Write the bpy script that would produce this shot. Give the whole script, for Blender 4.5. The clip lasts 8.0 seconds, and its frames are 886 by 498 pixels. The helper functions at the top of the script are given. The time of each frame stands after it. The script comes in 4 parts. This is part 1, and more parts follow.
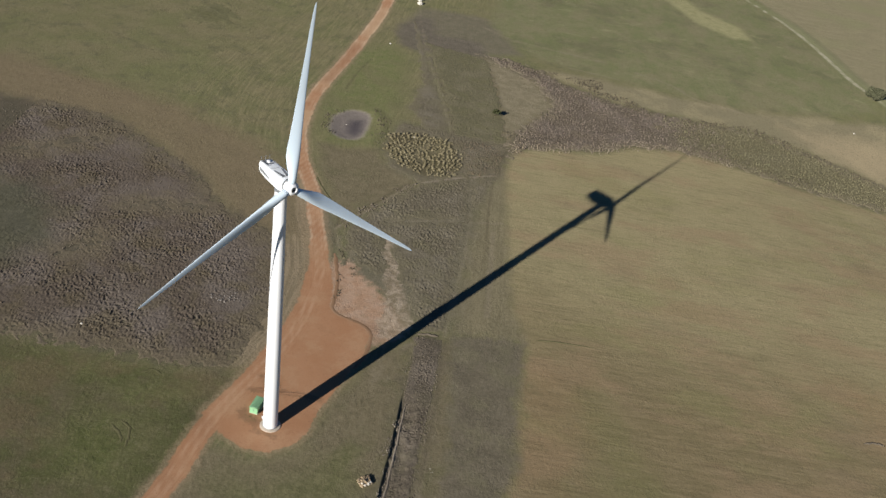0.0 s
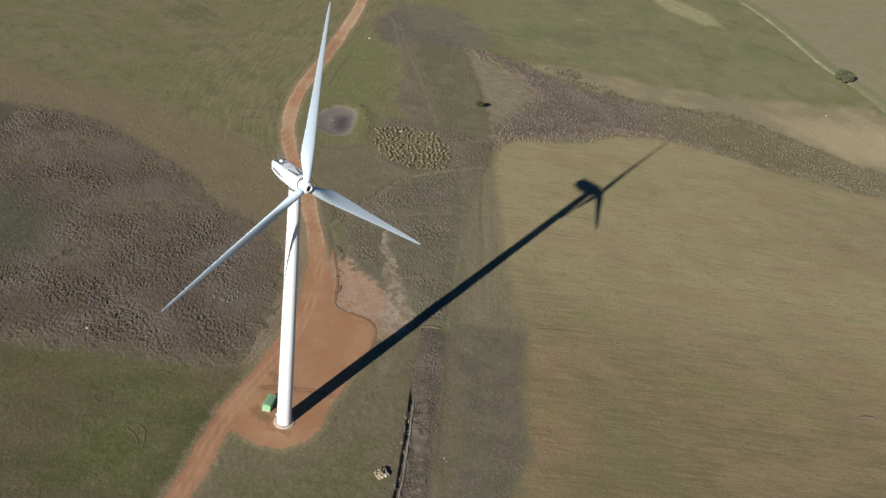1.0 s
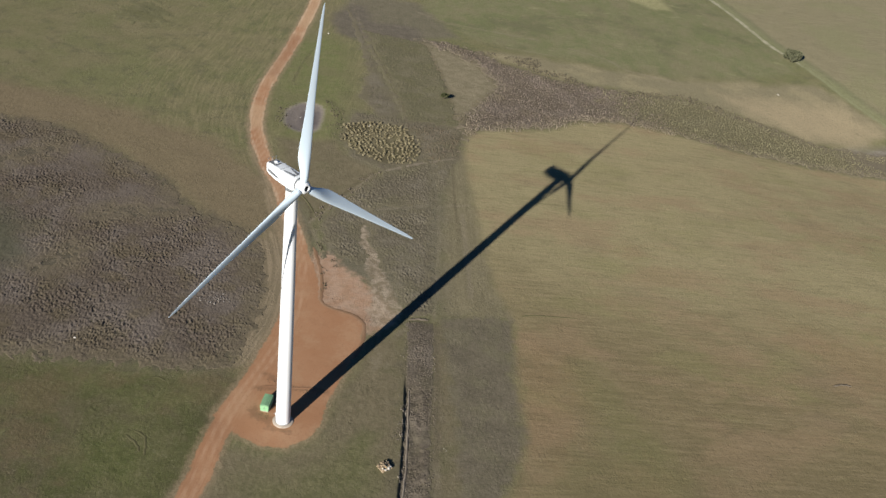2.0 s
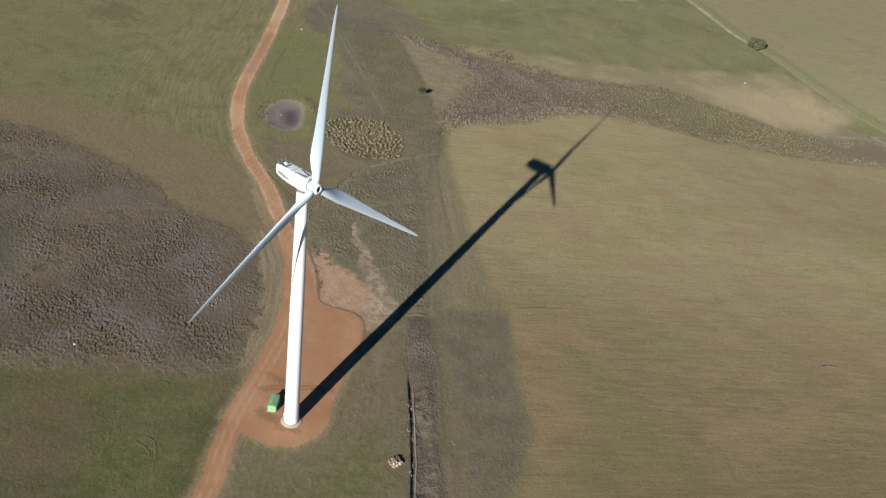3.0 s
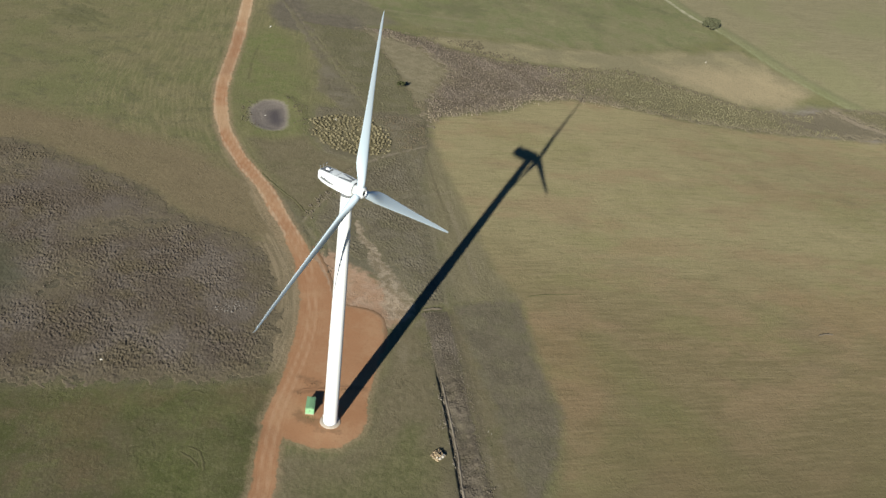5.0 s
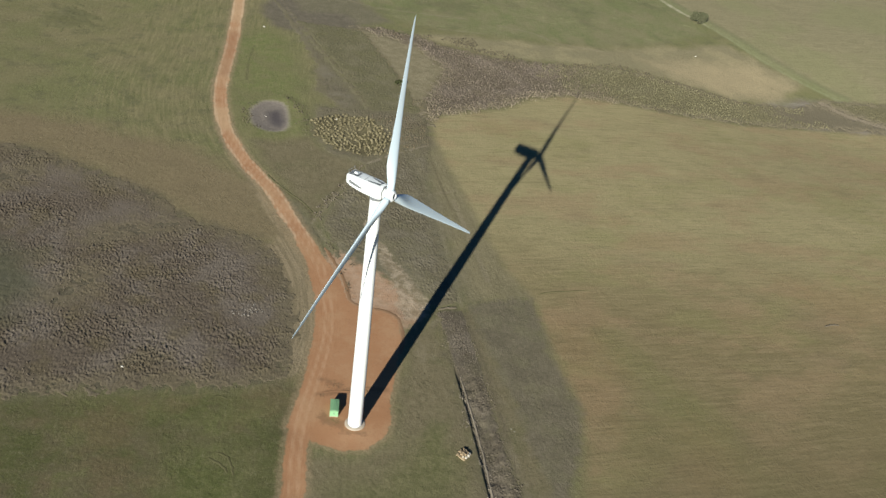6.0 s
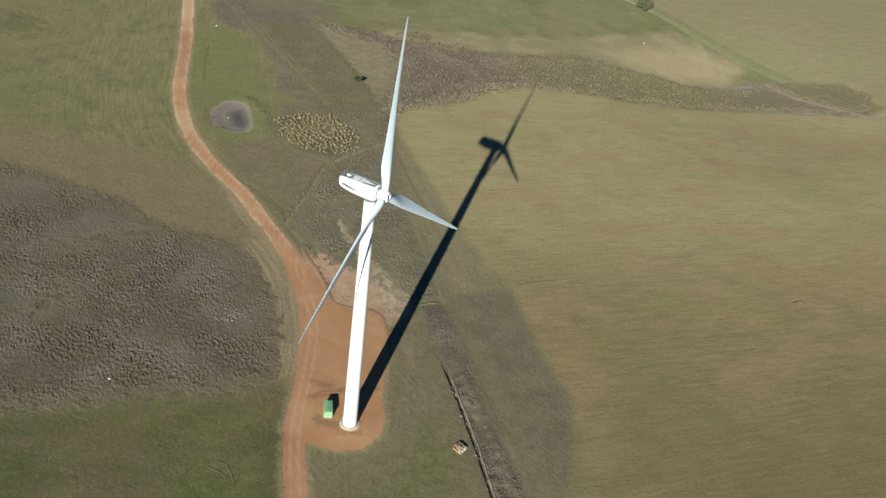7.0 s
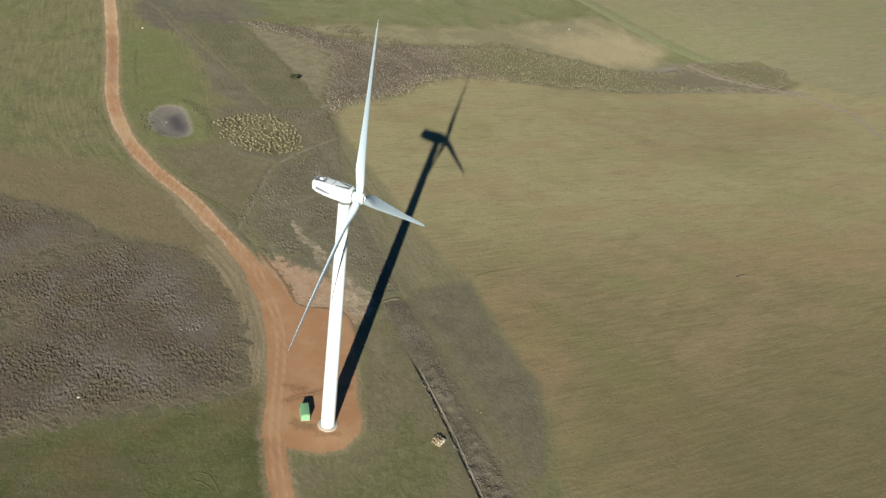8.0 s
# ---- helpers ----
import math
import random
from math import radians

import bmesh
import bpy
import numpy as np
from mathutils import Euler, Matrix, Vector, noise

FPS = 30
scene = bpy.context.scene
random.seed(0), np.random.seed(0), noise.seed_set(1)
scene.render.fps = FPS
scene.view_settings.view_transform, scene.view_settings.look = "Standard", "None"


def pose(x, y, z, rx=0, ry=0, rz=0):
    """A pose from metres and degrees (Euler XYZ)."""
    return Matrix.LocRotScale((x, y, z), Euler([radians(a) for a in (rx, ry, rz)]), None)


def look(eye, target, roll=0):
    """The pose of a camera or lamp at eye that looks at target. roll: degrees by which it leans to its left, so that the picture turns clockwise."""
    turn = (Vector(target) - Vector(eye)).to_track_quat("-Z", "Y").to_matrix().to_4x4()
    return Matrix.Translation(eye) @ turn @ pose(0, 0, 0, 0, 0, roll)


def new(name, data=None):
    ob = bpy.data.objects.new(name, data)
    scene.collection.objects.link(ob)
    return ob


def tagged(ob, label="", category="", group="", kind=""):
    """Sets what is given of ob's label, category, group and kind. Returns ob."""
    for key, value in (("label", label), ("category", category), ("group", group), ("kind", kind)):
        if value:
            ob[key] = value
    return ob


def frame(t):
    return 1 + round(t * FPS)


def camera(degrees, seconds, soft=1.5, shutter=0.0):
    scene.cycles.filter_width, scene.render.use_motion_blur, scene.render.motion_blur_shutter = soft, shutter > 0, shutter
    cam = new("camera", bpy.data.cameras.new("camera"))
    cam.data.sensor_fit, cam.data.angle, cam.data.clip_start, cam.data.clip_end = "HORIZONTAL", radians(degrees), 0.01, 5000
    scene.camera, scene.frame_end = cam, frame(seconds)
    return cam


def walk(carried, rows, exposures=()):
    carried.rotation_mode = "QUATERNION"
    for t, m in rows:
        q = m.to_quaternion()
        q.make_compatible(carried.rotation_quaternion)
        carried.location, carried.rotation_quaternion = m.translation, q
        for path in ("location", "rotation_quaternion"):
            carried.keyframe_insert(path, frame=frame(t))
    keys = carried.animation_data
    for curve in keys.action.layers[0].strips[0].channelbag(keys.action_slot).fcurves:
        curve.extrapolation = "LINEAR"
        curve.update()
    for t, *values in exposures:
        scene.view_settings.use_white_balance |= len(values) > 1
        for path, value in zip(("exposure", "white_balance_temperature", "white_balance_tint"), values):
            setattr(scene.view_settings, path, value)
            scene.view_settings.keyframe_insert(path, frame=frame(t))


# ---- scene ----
cam = camera(51.42, 8.0, 1.5)
# seconds, eye x y z, and the Euler turn in degrees; the foot of the tower is the origin
PATH = [
    (0.0, 40.18, -191.49, 189.20, 57.336, -7.693, 4.731),
    (0.5, 34.59, -193.55, 189.58, 57.282, -7.456, 3.443),
    (1.0, 28.12, -195.04, 189.98, 57.173, -7.336, 1.866),
    (1.5, 21.95, -196.50, 190.58, 57.100, -7.078, -0.283),
    (3.0, 1.06, -197.86, 192.01, 56.891, -7.236, -5.523),
    (3.5, -5.93, -198.08, 192.64, 56.755, -7.301, -6.872),
    (4.0, -13.06, -197.77, 193.37, 56.628, -7.210, -8.441),
    (4.5, -20.30, -197.17, 193.66, 56.614, -7.072, -9.836),
    (5.0, -27.01, -195.91, 193.57, 56.600, -6.926, -10.706),
    (6.5, -47.54, -191.86, 194.84, 56.410, -6.947, -14.459),
    (7.0, -54.53, -190.29, 195.43, 56.389, -6.951, -17.135),
    (7.5, -61.97, -188.41, 196.23, 56.398, -7.059, -20.091),
    (8.0, -69.12, -186.36, 197.45, 56.369, -7.073, -23.238),
]
walk(cam, [(t, pose(*p)) for t, *p in PATH], [(0.0, 0.39, 6500, 10), (1.5, 0.45, 6500, 10), (3.5, 0.54, 6520, 10), (4.5, 0.54, 6570, 6), (6.5, 0.58, 6600, 2), (8.0, 0.62, 6640, 1)])

# ---- light ----
SUN_EL, SUN_FROM = radians(22.1), Vector((-107.0, -168.0))   # low winter sun behind the camera
world = bpy.data.worlds.new("world")
scene.world = world
world.use_nodes = True
wn = world.node_tree.nodes
sky = wn.new("ShaderNodeTexSky")
sky.sky_type, sky.sun_disc, sky.sun_elevation = "NISHITA", False, SUN_EL
sky.sun_rotation = math.atan2(SUN_FROM.x, SUN_FROM.y)
sky.ozone_density, sky.dust_density = 10.0, 0.0
world.node_tree.links.new(sky.outputs[0], wn["Background"].inputs[0])
wn["Background"].inputs[1].default_value = 0.034
sun = new("sun", bpy.data.lights.new("sun", "SUN"))
sun.data.energy, sun.data.angle, sun.data.color = 5.0, radians(0.53), (1.0, 0.95, 0.87)
back = SUN_FROM.normalized()
sun.matrix_world = look((back.x * 300, back.y * 300, 300 * math.tan(SUN_EL)), (0, 0, 0))


# ---- plan of the land ----
def terrain(x, y):
    """Height of the land: it falls gently to the east, with a hollow round the creek."""
    return -0.022 * x - 10 * np.exp(-((x - 320) / 110) ** 2 - ((y - 230) / 90) ** 2)


def inside(x, y, outline):
    """Metres inside an outline (outside: minus)."""
    px, py = np.array(outline, float).T
    qx, qy = np.roll(px, -1), np.roll(py, -1)
    best, odd = np.full(x.shape, 1e9), np.zeros(x.shape, bool)
    for ax, ay, bx, by in zip(px, py, qx, qy):
        best = np.minimum(best, seg(x, y, ax, ay, bx, by))
        if ay != by:
            odd ^= ((ay > y) != (by > y)) & (x < ax + (y - ay) * (bx - ax) / (by - ay))
    return np.where(odd, best, -best)


def seg(x, y, ax, ay, bx, by):
    dx, dy = bx - ax, by - ay
    k = np.clip(((x - ax) * dx + (y - ay) * dy) / (dx * dx + dy * dy + 1e-9), 0, 1)
    return np.hypot(x - ax - k * dx, y - ay - k * dy)


def along(x, y, line):
    """Metres from a line."""
    best = np.full(x.shape, 1e9)
    for (ax, ay), (bx, by) in zip(line, line[1:]):
        best = np.minimum(best, seg(x, y, ax, ay, bx, by))
    return best


def across(x, y, line):
    """Metres from a line, minus on its one side."""
    best, out = np.full(x.shape, 1e9), np.zeros(x.shape)
    for (ax, ay), (bx, by) in zip(line, line[1:]):
        d = seg(x, y, ax, ay, bx, by)
        near = d < best
        best = np.where(near, d, best)
        out = np.where(near, np.where((bx - ax) * (y - ay) - (by - ay) * (x - ax) > 0, d, -d), out)
    return out


def smooth_line(line, n=6):
    """A line through the given points, rounded."""
    out = []
    for i in range(len(line) - 1):
        p = [Vector(line[min(max(k, 0), len(line) - 1)]) for k in (i - 1, i, i + 1, i + 2)]
        for s in range(n):
            t = s / n
            out.append(tuple(0.5 * (2 * p[1] + (p[2] - p[0]) * t + (2 * p[0] - 5 * p[1] + 4 * p[2] - p[3]) * t * t
                                    + (3 * p[1] - p[0] - 3 * p[2] + p[3]) * t ** 3)))
    return out + [tuple(line[-1])]


ROAD = smooth_line([(-14, 520), (-16, 440), (-18, 395), (-19, 361), (-23, 317), (-27, 279), (-32.3, 240), (-33.4, 214), (-31.4, 186), (-25, 160),
                    (-15.4, 135), (-9.3, 113), (-5, 96), (-1, 77), (-1, 60), (-3, 42), (-7, 28), (-11, 16), (-15.6, 2), (-18.6, -13),
                    (-20.6, -26), (-27, -50), (-47, -110), (-77, -220)], 5)
PAD = [(-7, 96), (-3, 95), (3, 80), (5, 71), (6, 60), (9, 56), (17, 53), (21.5, 49), (21.5, 39), (17, 24), (12, 9), (11, 0), (8, -6),
       (2, -10.5), (-5, -10.5), (-12, -7), (-20, 0), (-14, 17), (-8, 40), (-5, 60), (-6, 82)]
RED_FLAT = [(5, 60), (5, 74), (3.2, 86.5), (8.8, 86.3), (9, 82), (17, 75), (27, 61), (30, 53), (24, 46), (21, 49), (12, 56)]
PALE_DIRT = [(17, 111), (20.5, 112), (24.5, 95), (29, 78), (32.5, 66), (35, 57), (31, 49), (25, 48), (23, 56), (24, 65), (23, 76), (20, 92)]
HEATH_WEST = [(-300, 178), (-161, 171), (-127, 171), (-107, 165), (-88, 151), (-70, 139), (-57, 127), (-49, 113), (-36, 106), (-23, 98),
              (-15, 83), (-12.5, 67), (-13, 48), (-16, 31), (-21, 20), (-35, 18), (-53, 19), (-80, 19), (-110, 18), (-300, 8)]
SMOOTH_HOLE = [(-150, 112), (-115, 103), (-100, 86), (-94, 68), (-104, 50), (-150, 45)]
OLIVE_STRIP = [(13, 329), (18, 308), (29, 261), (38, 213), (63, 210), (60, 251), (56, 282), (49, 320)]
WEST_STRIP = [(2, 361), (8, 321), (17, 269), (13, 234), (24, 212), (38, 213), (29, 261), (18, 308), (13, 340)]
BUSHES = [(8, 199), (21, 207), (35, 204), (43, 191), (44, 179), (38, 168), (28, 165), (15, 171), (8, 183)]
RUST_SCRUB = [(36, 208), (62, 208), (63, 199), (60, 178), (46, 172), (45, 190)]
CREEK = [(64, 199), (76, 212), (110, 222), (128, 236), (152, 242), (182, 237), (212, 229), (253, 226), (296, 228), (336, 228), (372, 216),
         (397, 245), (376, 261), (333, 267), (307, 256), (270, 256), (238, 272), (205, 285), (166, 285), (126, 287), (95, 303), (82, 315),
         (62, 326), (45, 325), (60, 312), (77, 298), (88, 268), (76, 245), (66, 222)]
GULLY = [(35.5, 52), (36.5, 39), (35.4, 19), (35, 4), (34.2, -14), (32.4, -38), (31, -70), (42, -70), (43, -41), (43, -10), (45, 24), (46, 53)]
DARK_SOIL = [(48, 57.5), (74, 58.5), (72, 41), (71, 20), (72, 2), (66, -16), (56, -34), (52, -36), (51, 0), (50, 25)]
EAST_FIELD = [(66, 205), (63, 178), (64, 150), (66, 109), (68, 78), (73, 59), (73, 40), (71, 18), (73, 0), (62, -30), (50, -70), (40, -260), (900, -300), (900, 180),
              (425, 222), (400, 228), (372, 214), (336, 226), (296, 226), (253, 224), (212, 227), (182, 235), (152, 240), (128, 234), (110, 220), (76, 211)]
POND = [(-20, 209), (-14, 218), (-7, 219), (-3, 213), (-3.5, 194), (-7, 188), (-14, 188), (-19.5, 195)]
POND = smooth_line(POND + POND[:1], 5)[:-1]
POND_WET = [(-12, 208), (-6, 210), (-4.5, 198), (-7, 192), (-12, 195)]
GREEN_DAM = [(-24, 305), (-5, 318), (4, 300), (9, 269), (7, 238), (6, 210), (4, 186), (-6, 180), (-20, 180), (-26, 191), (-28, 225)]
GREEN_NORTH = [(48, 380), (72, 342), (100, 328), (150, 322), (200, 319), (250, 332), (290, 352), (300, 370), (284, 430), (262, 520),
               (220, 640), (120, 640), (60, 480)]
GREEN_SOUTH = [(-16, 14), (-30, 12), (-80, 13), (-200, 8), (-200, -160), (-40, -160), (-26, -30), (-20, -10)]
TAN_NORTH = [(900, 150), (420, 195), (392, 226), (388, 262), (345, 262), (338, 285), (318, 318), (304, 360), (290, 420), (270, 520), (225, 700), (300, 1500), (1200, 1500)]
ORANGE_TAN = [(225, 300), (270, 307), (305, 307), (323, 280), (296, 262), (260, 265), (235, 282)]
PALE_NORTH = [(180, 513), (195, 468), (220, 445), (233, 449), (230, 474), (204, 499), (197, 523)]
TAN_BAND = [(-260, 176), (-127, 174), (-105, 169), (-80, 152), (-57, 133), (-30, 105), (-12, 100), (-20, 130), (-50, 165), (-100, 190), (-170, 205), (-260, 215)]
GREY_TOP = [(2, 395), (48, 395), (74, 335), (49, 322), (18, 310), (6, 325), (-8, 350)]
FAR_TRACK = smooth_line([(215, 640), (250, 555), (272, 498), (283, 445), (290, 400), (303, 364), (317, 318), (333, 285), (345, 266)], 5)
CREEK_PATH = smooth_line([(330, 263), (338, 248), (354, 233), (372, 216), (384, 199), (389, 175), (379, 143)], 5)
DAM_TRACK = smooth_line([(-2, 109), (5, 121), (12, 133), (19, 147), (27, 158), (43, 168), (59, 177)], 5)
FENCE_LINE = smooth_line([(0, 420), (2, 394), (14, 316), (28, 255), (36, 214)], 4)
DRAIN_VERGE = [(-13, 138), (-6, 123), (-1, 109), (2.6, 97), (3.6, 86), (1, 86), (-3, 101), (-7, 113), (-13, 130)]
DRAIN_NORTH = smooth_line([(-17, 147), (-14.6, 141.9), (-9.4, 132.6), (-4.4, 125), (-1, 117), (-1.5, 111)], 4)
DRAIN = smooth_line([(-5.6, 110.2), (-2.0, 106.4), (-0.2, 100.9), (0.9, 92.4), (2.8, 84.7), (4.6, 77.2), (5.7, 66.6), (6.0, 59.3)], 4)

WEST_MARGIN = [(-19, 94), (-10, 94), (-5, 68), (-6, 48), (-11, 28), (-17, 22), (-14, 48), (-13, 67), (-17, 84)]
TAN_CREEK = [(82, 318), (126, 289), (166, 287), (205, 287), (238, 274), (270, 258), (300, 262), (330, 285), (300, 340), (250, 325), (200, 314), (150, 316), (100, 322)]
MID = [(5.5, 76), (5, 97), (3, 112), (10, 128), (17, 140), (28, 157), (12, 168), (8, 185), (8, 200), (13, 215), (38, 213), (64, 210), (60, 178), (53, 140), (51, 100),
       (49, 62), (47, 57), (36, 54), (34, 60), (30, 68), (14, 76)]
MID_MAT = [(5.5, 84), (5, 97), (3, 112), (10, 128), (17, 140), (28, 157), (12, 168), (8, 185), (8, 200), (13, 215), (38, 213), (63, 209), (61, 178), (54, 150),
           (49, 136), (47, 100), (46, 57), (36, 54), (34, 64), (30, 80), (14, 86)]
GREEN_BAND = [(88, 36), (96, 40), (106, 20), (114, 4), (119, -20), (127, -44), (150, -100), (132, -100), (111, -42), (103, -22), (96, 0)]
RED_PATCH = [[(76, 52), (90, 40), (92, 12), (80, -14), (72, -4), (73, 20)], [(104, -10), (112, -12), (112, -34), (98, -50), (92, -40), (97, -24)], [(180, 70), (280, 50), (280, 30), (190, 40)]]
BELT = [(49, 58), (51, 100), (53, 140), (60, 178), (65, 200), (64, 178), (65, 150), (67, 109), (69, 78), (74, 59)]
GREY_FLAT = [(-7, 338), (4, 372), (12, 372), (17, 346), (43, 344), (49, 324), (27, 319), (7, 313), (-4, 321)]
CREEK_END = [(284, 253), (300, 260), (318, 267), (335, 263), (350, 242), (384, 212), (347, 224), (307, 229), (278, 231)]
CALM = [[(-107, 149), (-99, 157), (-84, 149), (-88, 133), (-101, 131)], [(-87, 104), (-83, 120), (-70, 124), (-56, 119), (-52, 108), (-70, 99), (-84, 96)],
        [(-34, 100), (-22, 96), (-18, 84), (-24, 82), (-34, 90)]]
CREEK_RIMS = [[(158, 281), (176, 288), (198, 292), (221, 283), (241, 270), (257, 260), (277, 255), (276, 251), (256, 254), (239, 263), (219, 276), (198, 284), (178, 281), (160, 276)],
              [(160, 247), (180, 241), (203, 231), (222, 235), (240, 231), (240, 236), (222, 241), (204, 238), (182, 247), (162, 252)]]
STREAKS = [[(96, 312), (108, 317), (118, 314), (117, 311), (104, 309)], [(108, 302), (120, 300), (132, 296), (146, 284), (143, 280), (128, 290), (112, 297)], [(79, 316), (92, 319), (90, 314), (80, 312)], [(86, 308), (104, 295), (117, 289), (138, 287), (136, 282), (116, 283), (102, 290)], [(100, 307), (118, 310), (118, 306), (104, 302)],
           [(62, 226), (66, 227), (69, 222), (64, 219)]]
BARE = [(63, 210), (60, 251), (56, 282), (49, 320), (62, 316), (77, 298), (88, 268), (76, 245), (66, 222)]
STRAW_EDGE = [(66, 202), (76, 211), (110, 221), (128, 235), (152, 241), (180, 236), (180, 240), (152, 246), (128, 242), (108, 229), (76, 219), (66, 212)]
ROAD_WEST = [(-36, 240), (-34, 186), (-29, 160), (-21, 136), (-16, 114), (-12, 97), (-6, 82), (-2, 82), (-9, 113), (-15, 135), (-24, 160), (-32, 200)]
WEST_SCUFF = [(-18, 100), (-9, 100), (-6, 82), (-8, 66), (-13, 66), (-14, 84)]
PALE_HEATH = [(-33.4, 55.7), (-30.2, 58.7), (-25.4, 59.9), (-23.2, 56.0), (-28.6, 51.5), (-30.8, 53.1)]
SOUTH_EAST = [(-26, -28), (-16, -12), (0, -14), (12, -6), (14, 10), (24, 40), (35, 46), (34, -14), (30, -160), (-60, -160)]
FRESH = [[(12, -14), (24, -6), (29, -16), (26, -30), (12, -40), (-4, -34), (-12, -26), (-6, -19), (4, -22)], [(-52, -6), (-34, -2), (-28, -14), (-30, -30), (-44, -34), (-56, -22)],
         [(-60, 8), (-40, 10), (-24, 8), (-28, 0), (-46, 2)]]
HEATH_PATHS = [[(-132.7, 127.4), (-124.7, 133.4), (-117, 141.2), (-107.1, 148.2)], [(-77.8, 101.1), (-66.3, 105.9), (-52.5, 108.5)], [(-87.7, 64.8), (-83.4, 70.7), (-81.1, 76.9)]]
FAINT = [(0.7, [(1.3, 104.7), (2.2, 98.6), (3.4, 94.0), (4.7, 86.9), (5.7, 81.8)])] + [(0.25, line) for line in HEATH_PATHS] + [(0.8, [(25, 31), (26.5, 28.5)]), (0.6, [(29.5, 30), (29.8, 27)]), (0.7, [(53, 44.5), (55, 43)]), (0.7, [(18, 122), (40, 130), (64, 136)]), (1.0, [(60, 128), (60, 100), (60, 70)]), (0.5, [(49, 172), (50, 110), (46, 55)]),
         (0.4, FENCE_LINE), (0.5, [(46.8, 52), (46, 20), (44.6, -12), (44.2, -45)]), (0.9, [(99, 330), (127, 326)]), (1.1, [(140, 342), (160, 333), (172, 318), (200, 310)]), (1.0, [(45, 374), (65, 360), (120, 350)]), (0.7, [(25, 38), (28, 33), (26, 26)]), (0.9, [(36, 48), (33, 45)]), (1.0, [(7, 98), (8, 86)])]
# wheel ruts, and drain and ditch lines whose shade is painted dark
RUTS_AND_SHADE = [[(-42, 10.8), (-39.8, 7.9), (-39.2, 10.6)], [(-38.7, 0.8), (-38.5, 3.7)], [(-33.8, 1.4), (-30.4, -1.1)], [(64.2, 204.2), (62.1, 197.1), (60.4, 186.6), (59.7, 179.2)], [(-17.7, 86.7), (-12.7, 82.1), (-8.7, 76.5), (-7.0, 73.7)], [(42.8, 162.3), (44.8, 147.9), (48.6, 136.7), (48.2, 131.7)], [(58.5, 174.1), (57.7, 153.9), (57.5, 135.4), (58.1, 112)], [(x - 1.5, y + 0.8) for x, y in DAM_TRACK[6:20]], [(-14, 288), (-18, 267), (-20, 243)], [(-22, 90), (-9, 82)], [(-89, 67), (-80, 75)], DRAIN, DRAIN_NORTH, [(46.8, 53), (46, 20), (44.6, -12)]]

# ---- materials ----


class Tree:
    """Short calls for a node tree."""

    def __init__(self, name, rough=0.9, specular=0.3, diffuse=0.0):
        self.mat = bpy.data.materials.new(name)
        self.mat.use_nodes = True
        self.t = self.mat.node_tree
        self.bsdf = self.t.nodes["Principled BSDF"]
        self.bsdf.inputs["Roughness"].default_value = rough
        self.bsdf.inputs["Specular IOR Level"].default_value = specular
        self.bsdf.inputs["Diffuse Roughness"].default_value = diffuse
        self.pos = self.node("ShaderNodeTexCoord").outputs["Object"]

    def node(self, kind, **settings):
        n = self.t.nodes.new(kind)
        for k, v in settings.items():
            setattr(n, k, v)
        return n

    def put(self, socket, value):
        if isinstance(value, bpy.types.NodeSocket):
            self.t.links.new(value, socket)
        else:
            socket.default_value = value

    def math(self, op, a, b=0.0, clamp=False):
        n = self.node("ShaderNodeMath", operation=op, use_clamp=clamp)
        self.put(n.inputs[0], a)
        self.put(n.inputs[1], b)
        return n.outputs[0]

    def noise(self, scale, detail=3.0, rough=0.55, stretch=(1, 1, 1), turn=0.0, warp=0.0):
        m = self.node("ShaderNodeMapping")
        m.inputs["Scale"].default_value = stretch
        m.inputs["Rotation"].default_value = (0, 0, radians(turn))
        self.put(m.inputs["Vector"], self.pos)
        n = self.node("ShaderNodeTexNoise")
        self.put(n.inputs["Vector"], m.outputs[0])
        for k, v in (("Scale", scale), ("Detail", detail), ("Roughness", rough), ("Distortion", warp)):
            n.inputs[k].default_value = v
        return n.outputs[0]

    def attr(self, name):
        return self.node("ShaderNodeAttribute", attribute_name=name).outputs["Fac"]

    def span(self, value, lo, hi):
        """0 at lo, 1 at hi, smooth between."""
        n = self.node("ShaderNodeMapRange", interpolation_type="SMOOTHSTEP")
        self.put(n.inputs[0], value)
        n.inputs[1].default_value, n.inputs[2].default_value = lo, hi
        return n.outputs[0]

    def mix(self, fac, a, b):
        n = self.node("ShaderNodeMix", data_type="RGBA")
        self.put(n.inputs[0], fac)
        for i, c in ((6, a), (7, b)):
            self.put(n.inputs[i], c if isinstance(c, bpy.types.NodeSocket) else (*c, 1))
        return n.outputs[2]

    def edge(self, name, soft, ragged, grain):
        """How far a zone covers the ground: its edge is ragged by a grain."""
        d = self.math("ADD", self.attr(name), self.math("MULTIPLY", self.math("SUBTRACT", grain, 0.5), 2 * ragged))
        return self.span(d, -soft, soft)

    def bump(self, height, distance, strength=1.0):
        n = self.node("ShaderNodeBump")
        n.inputs["Distance"].default_value, n.inputs["Strength"].default_value = distance, strength
        self.put(n.inputs["Height"], height)
        self.put(self.bsdf.inputs["Normal"], n.outputs[0])

    def done(self, colour):
        self.put(self.bsdf.inputs["Base Color"], colour if isinstance(colour, bpy.types.NodeSocket) else (*colour, 1))
        return self.mat


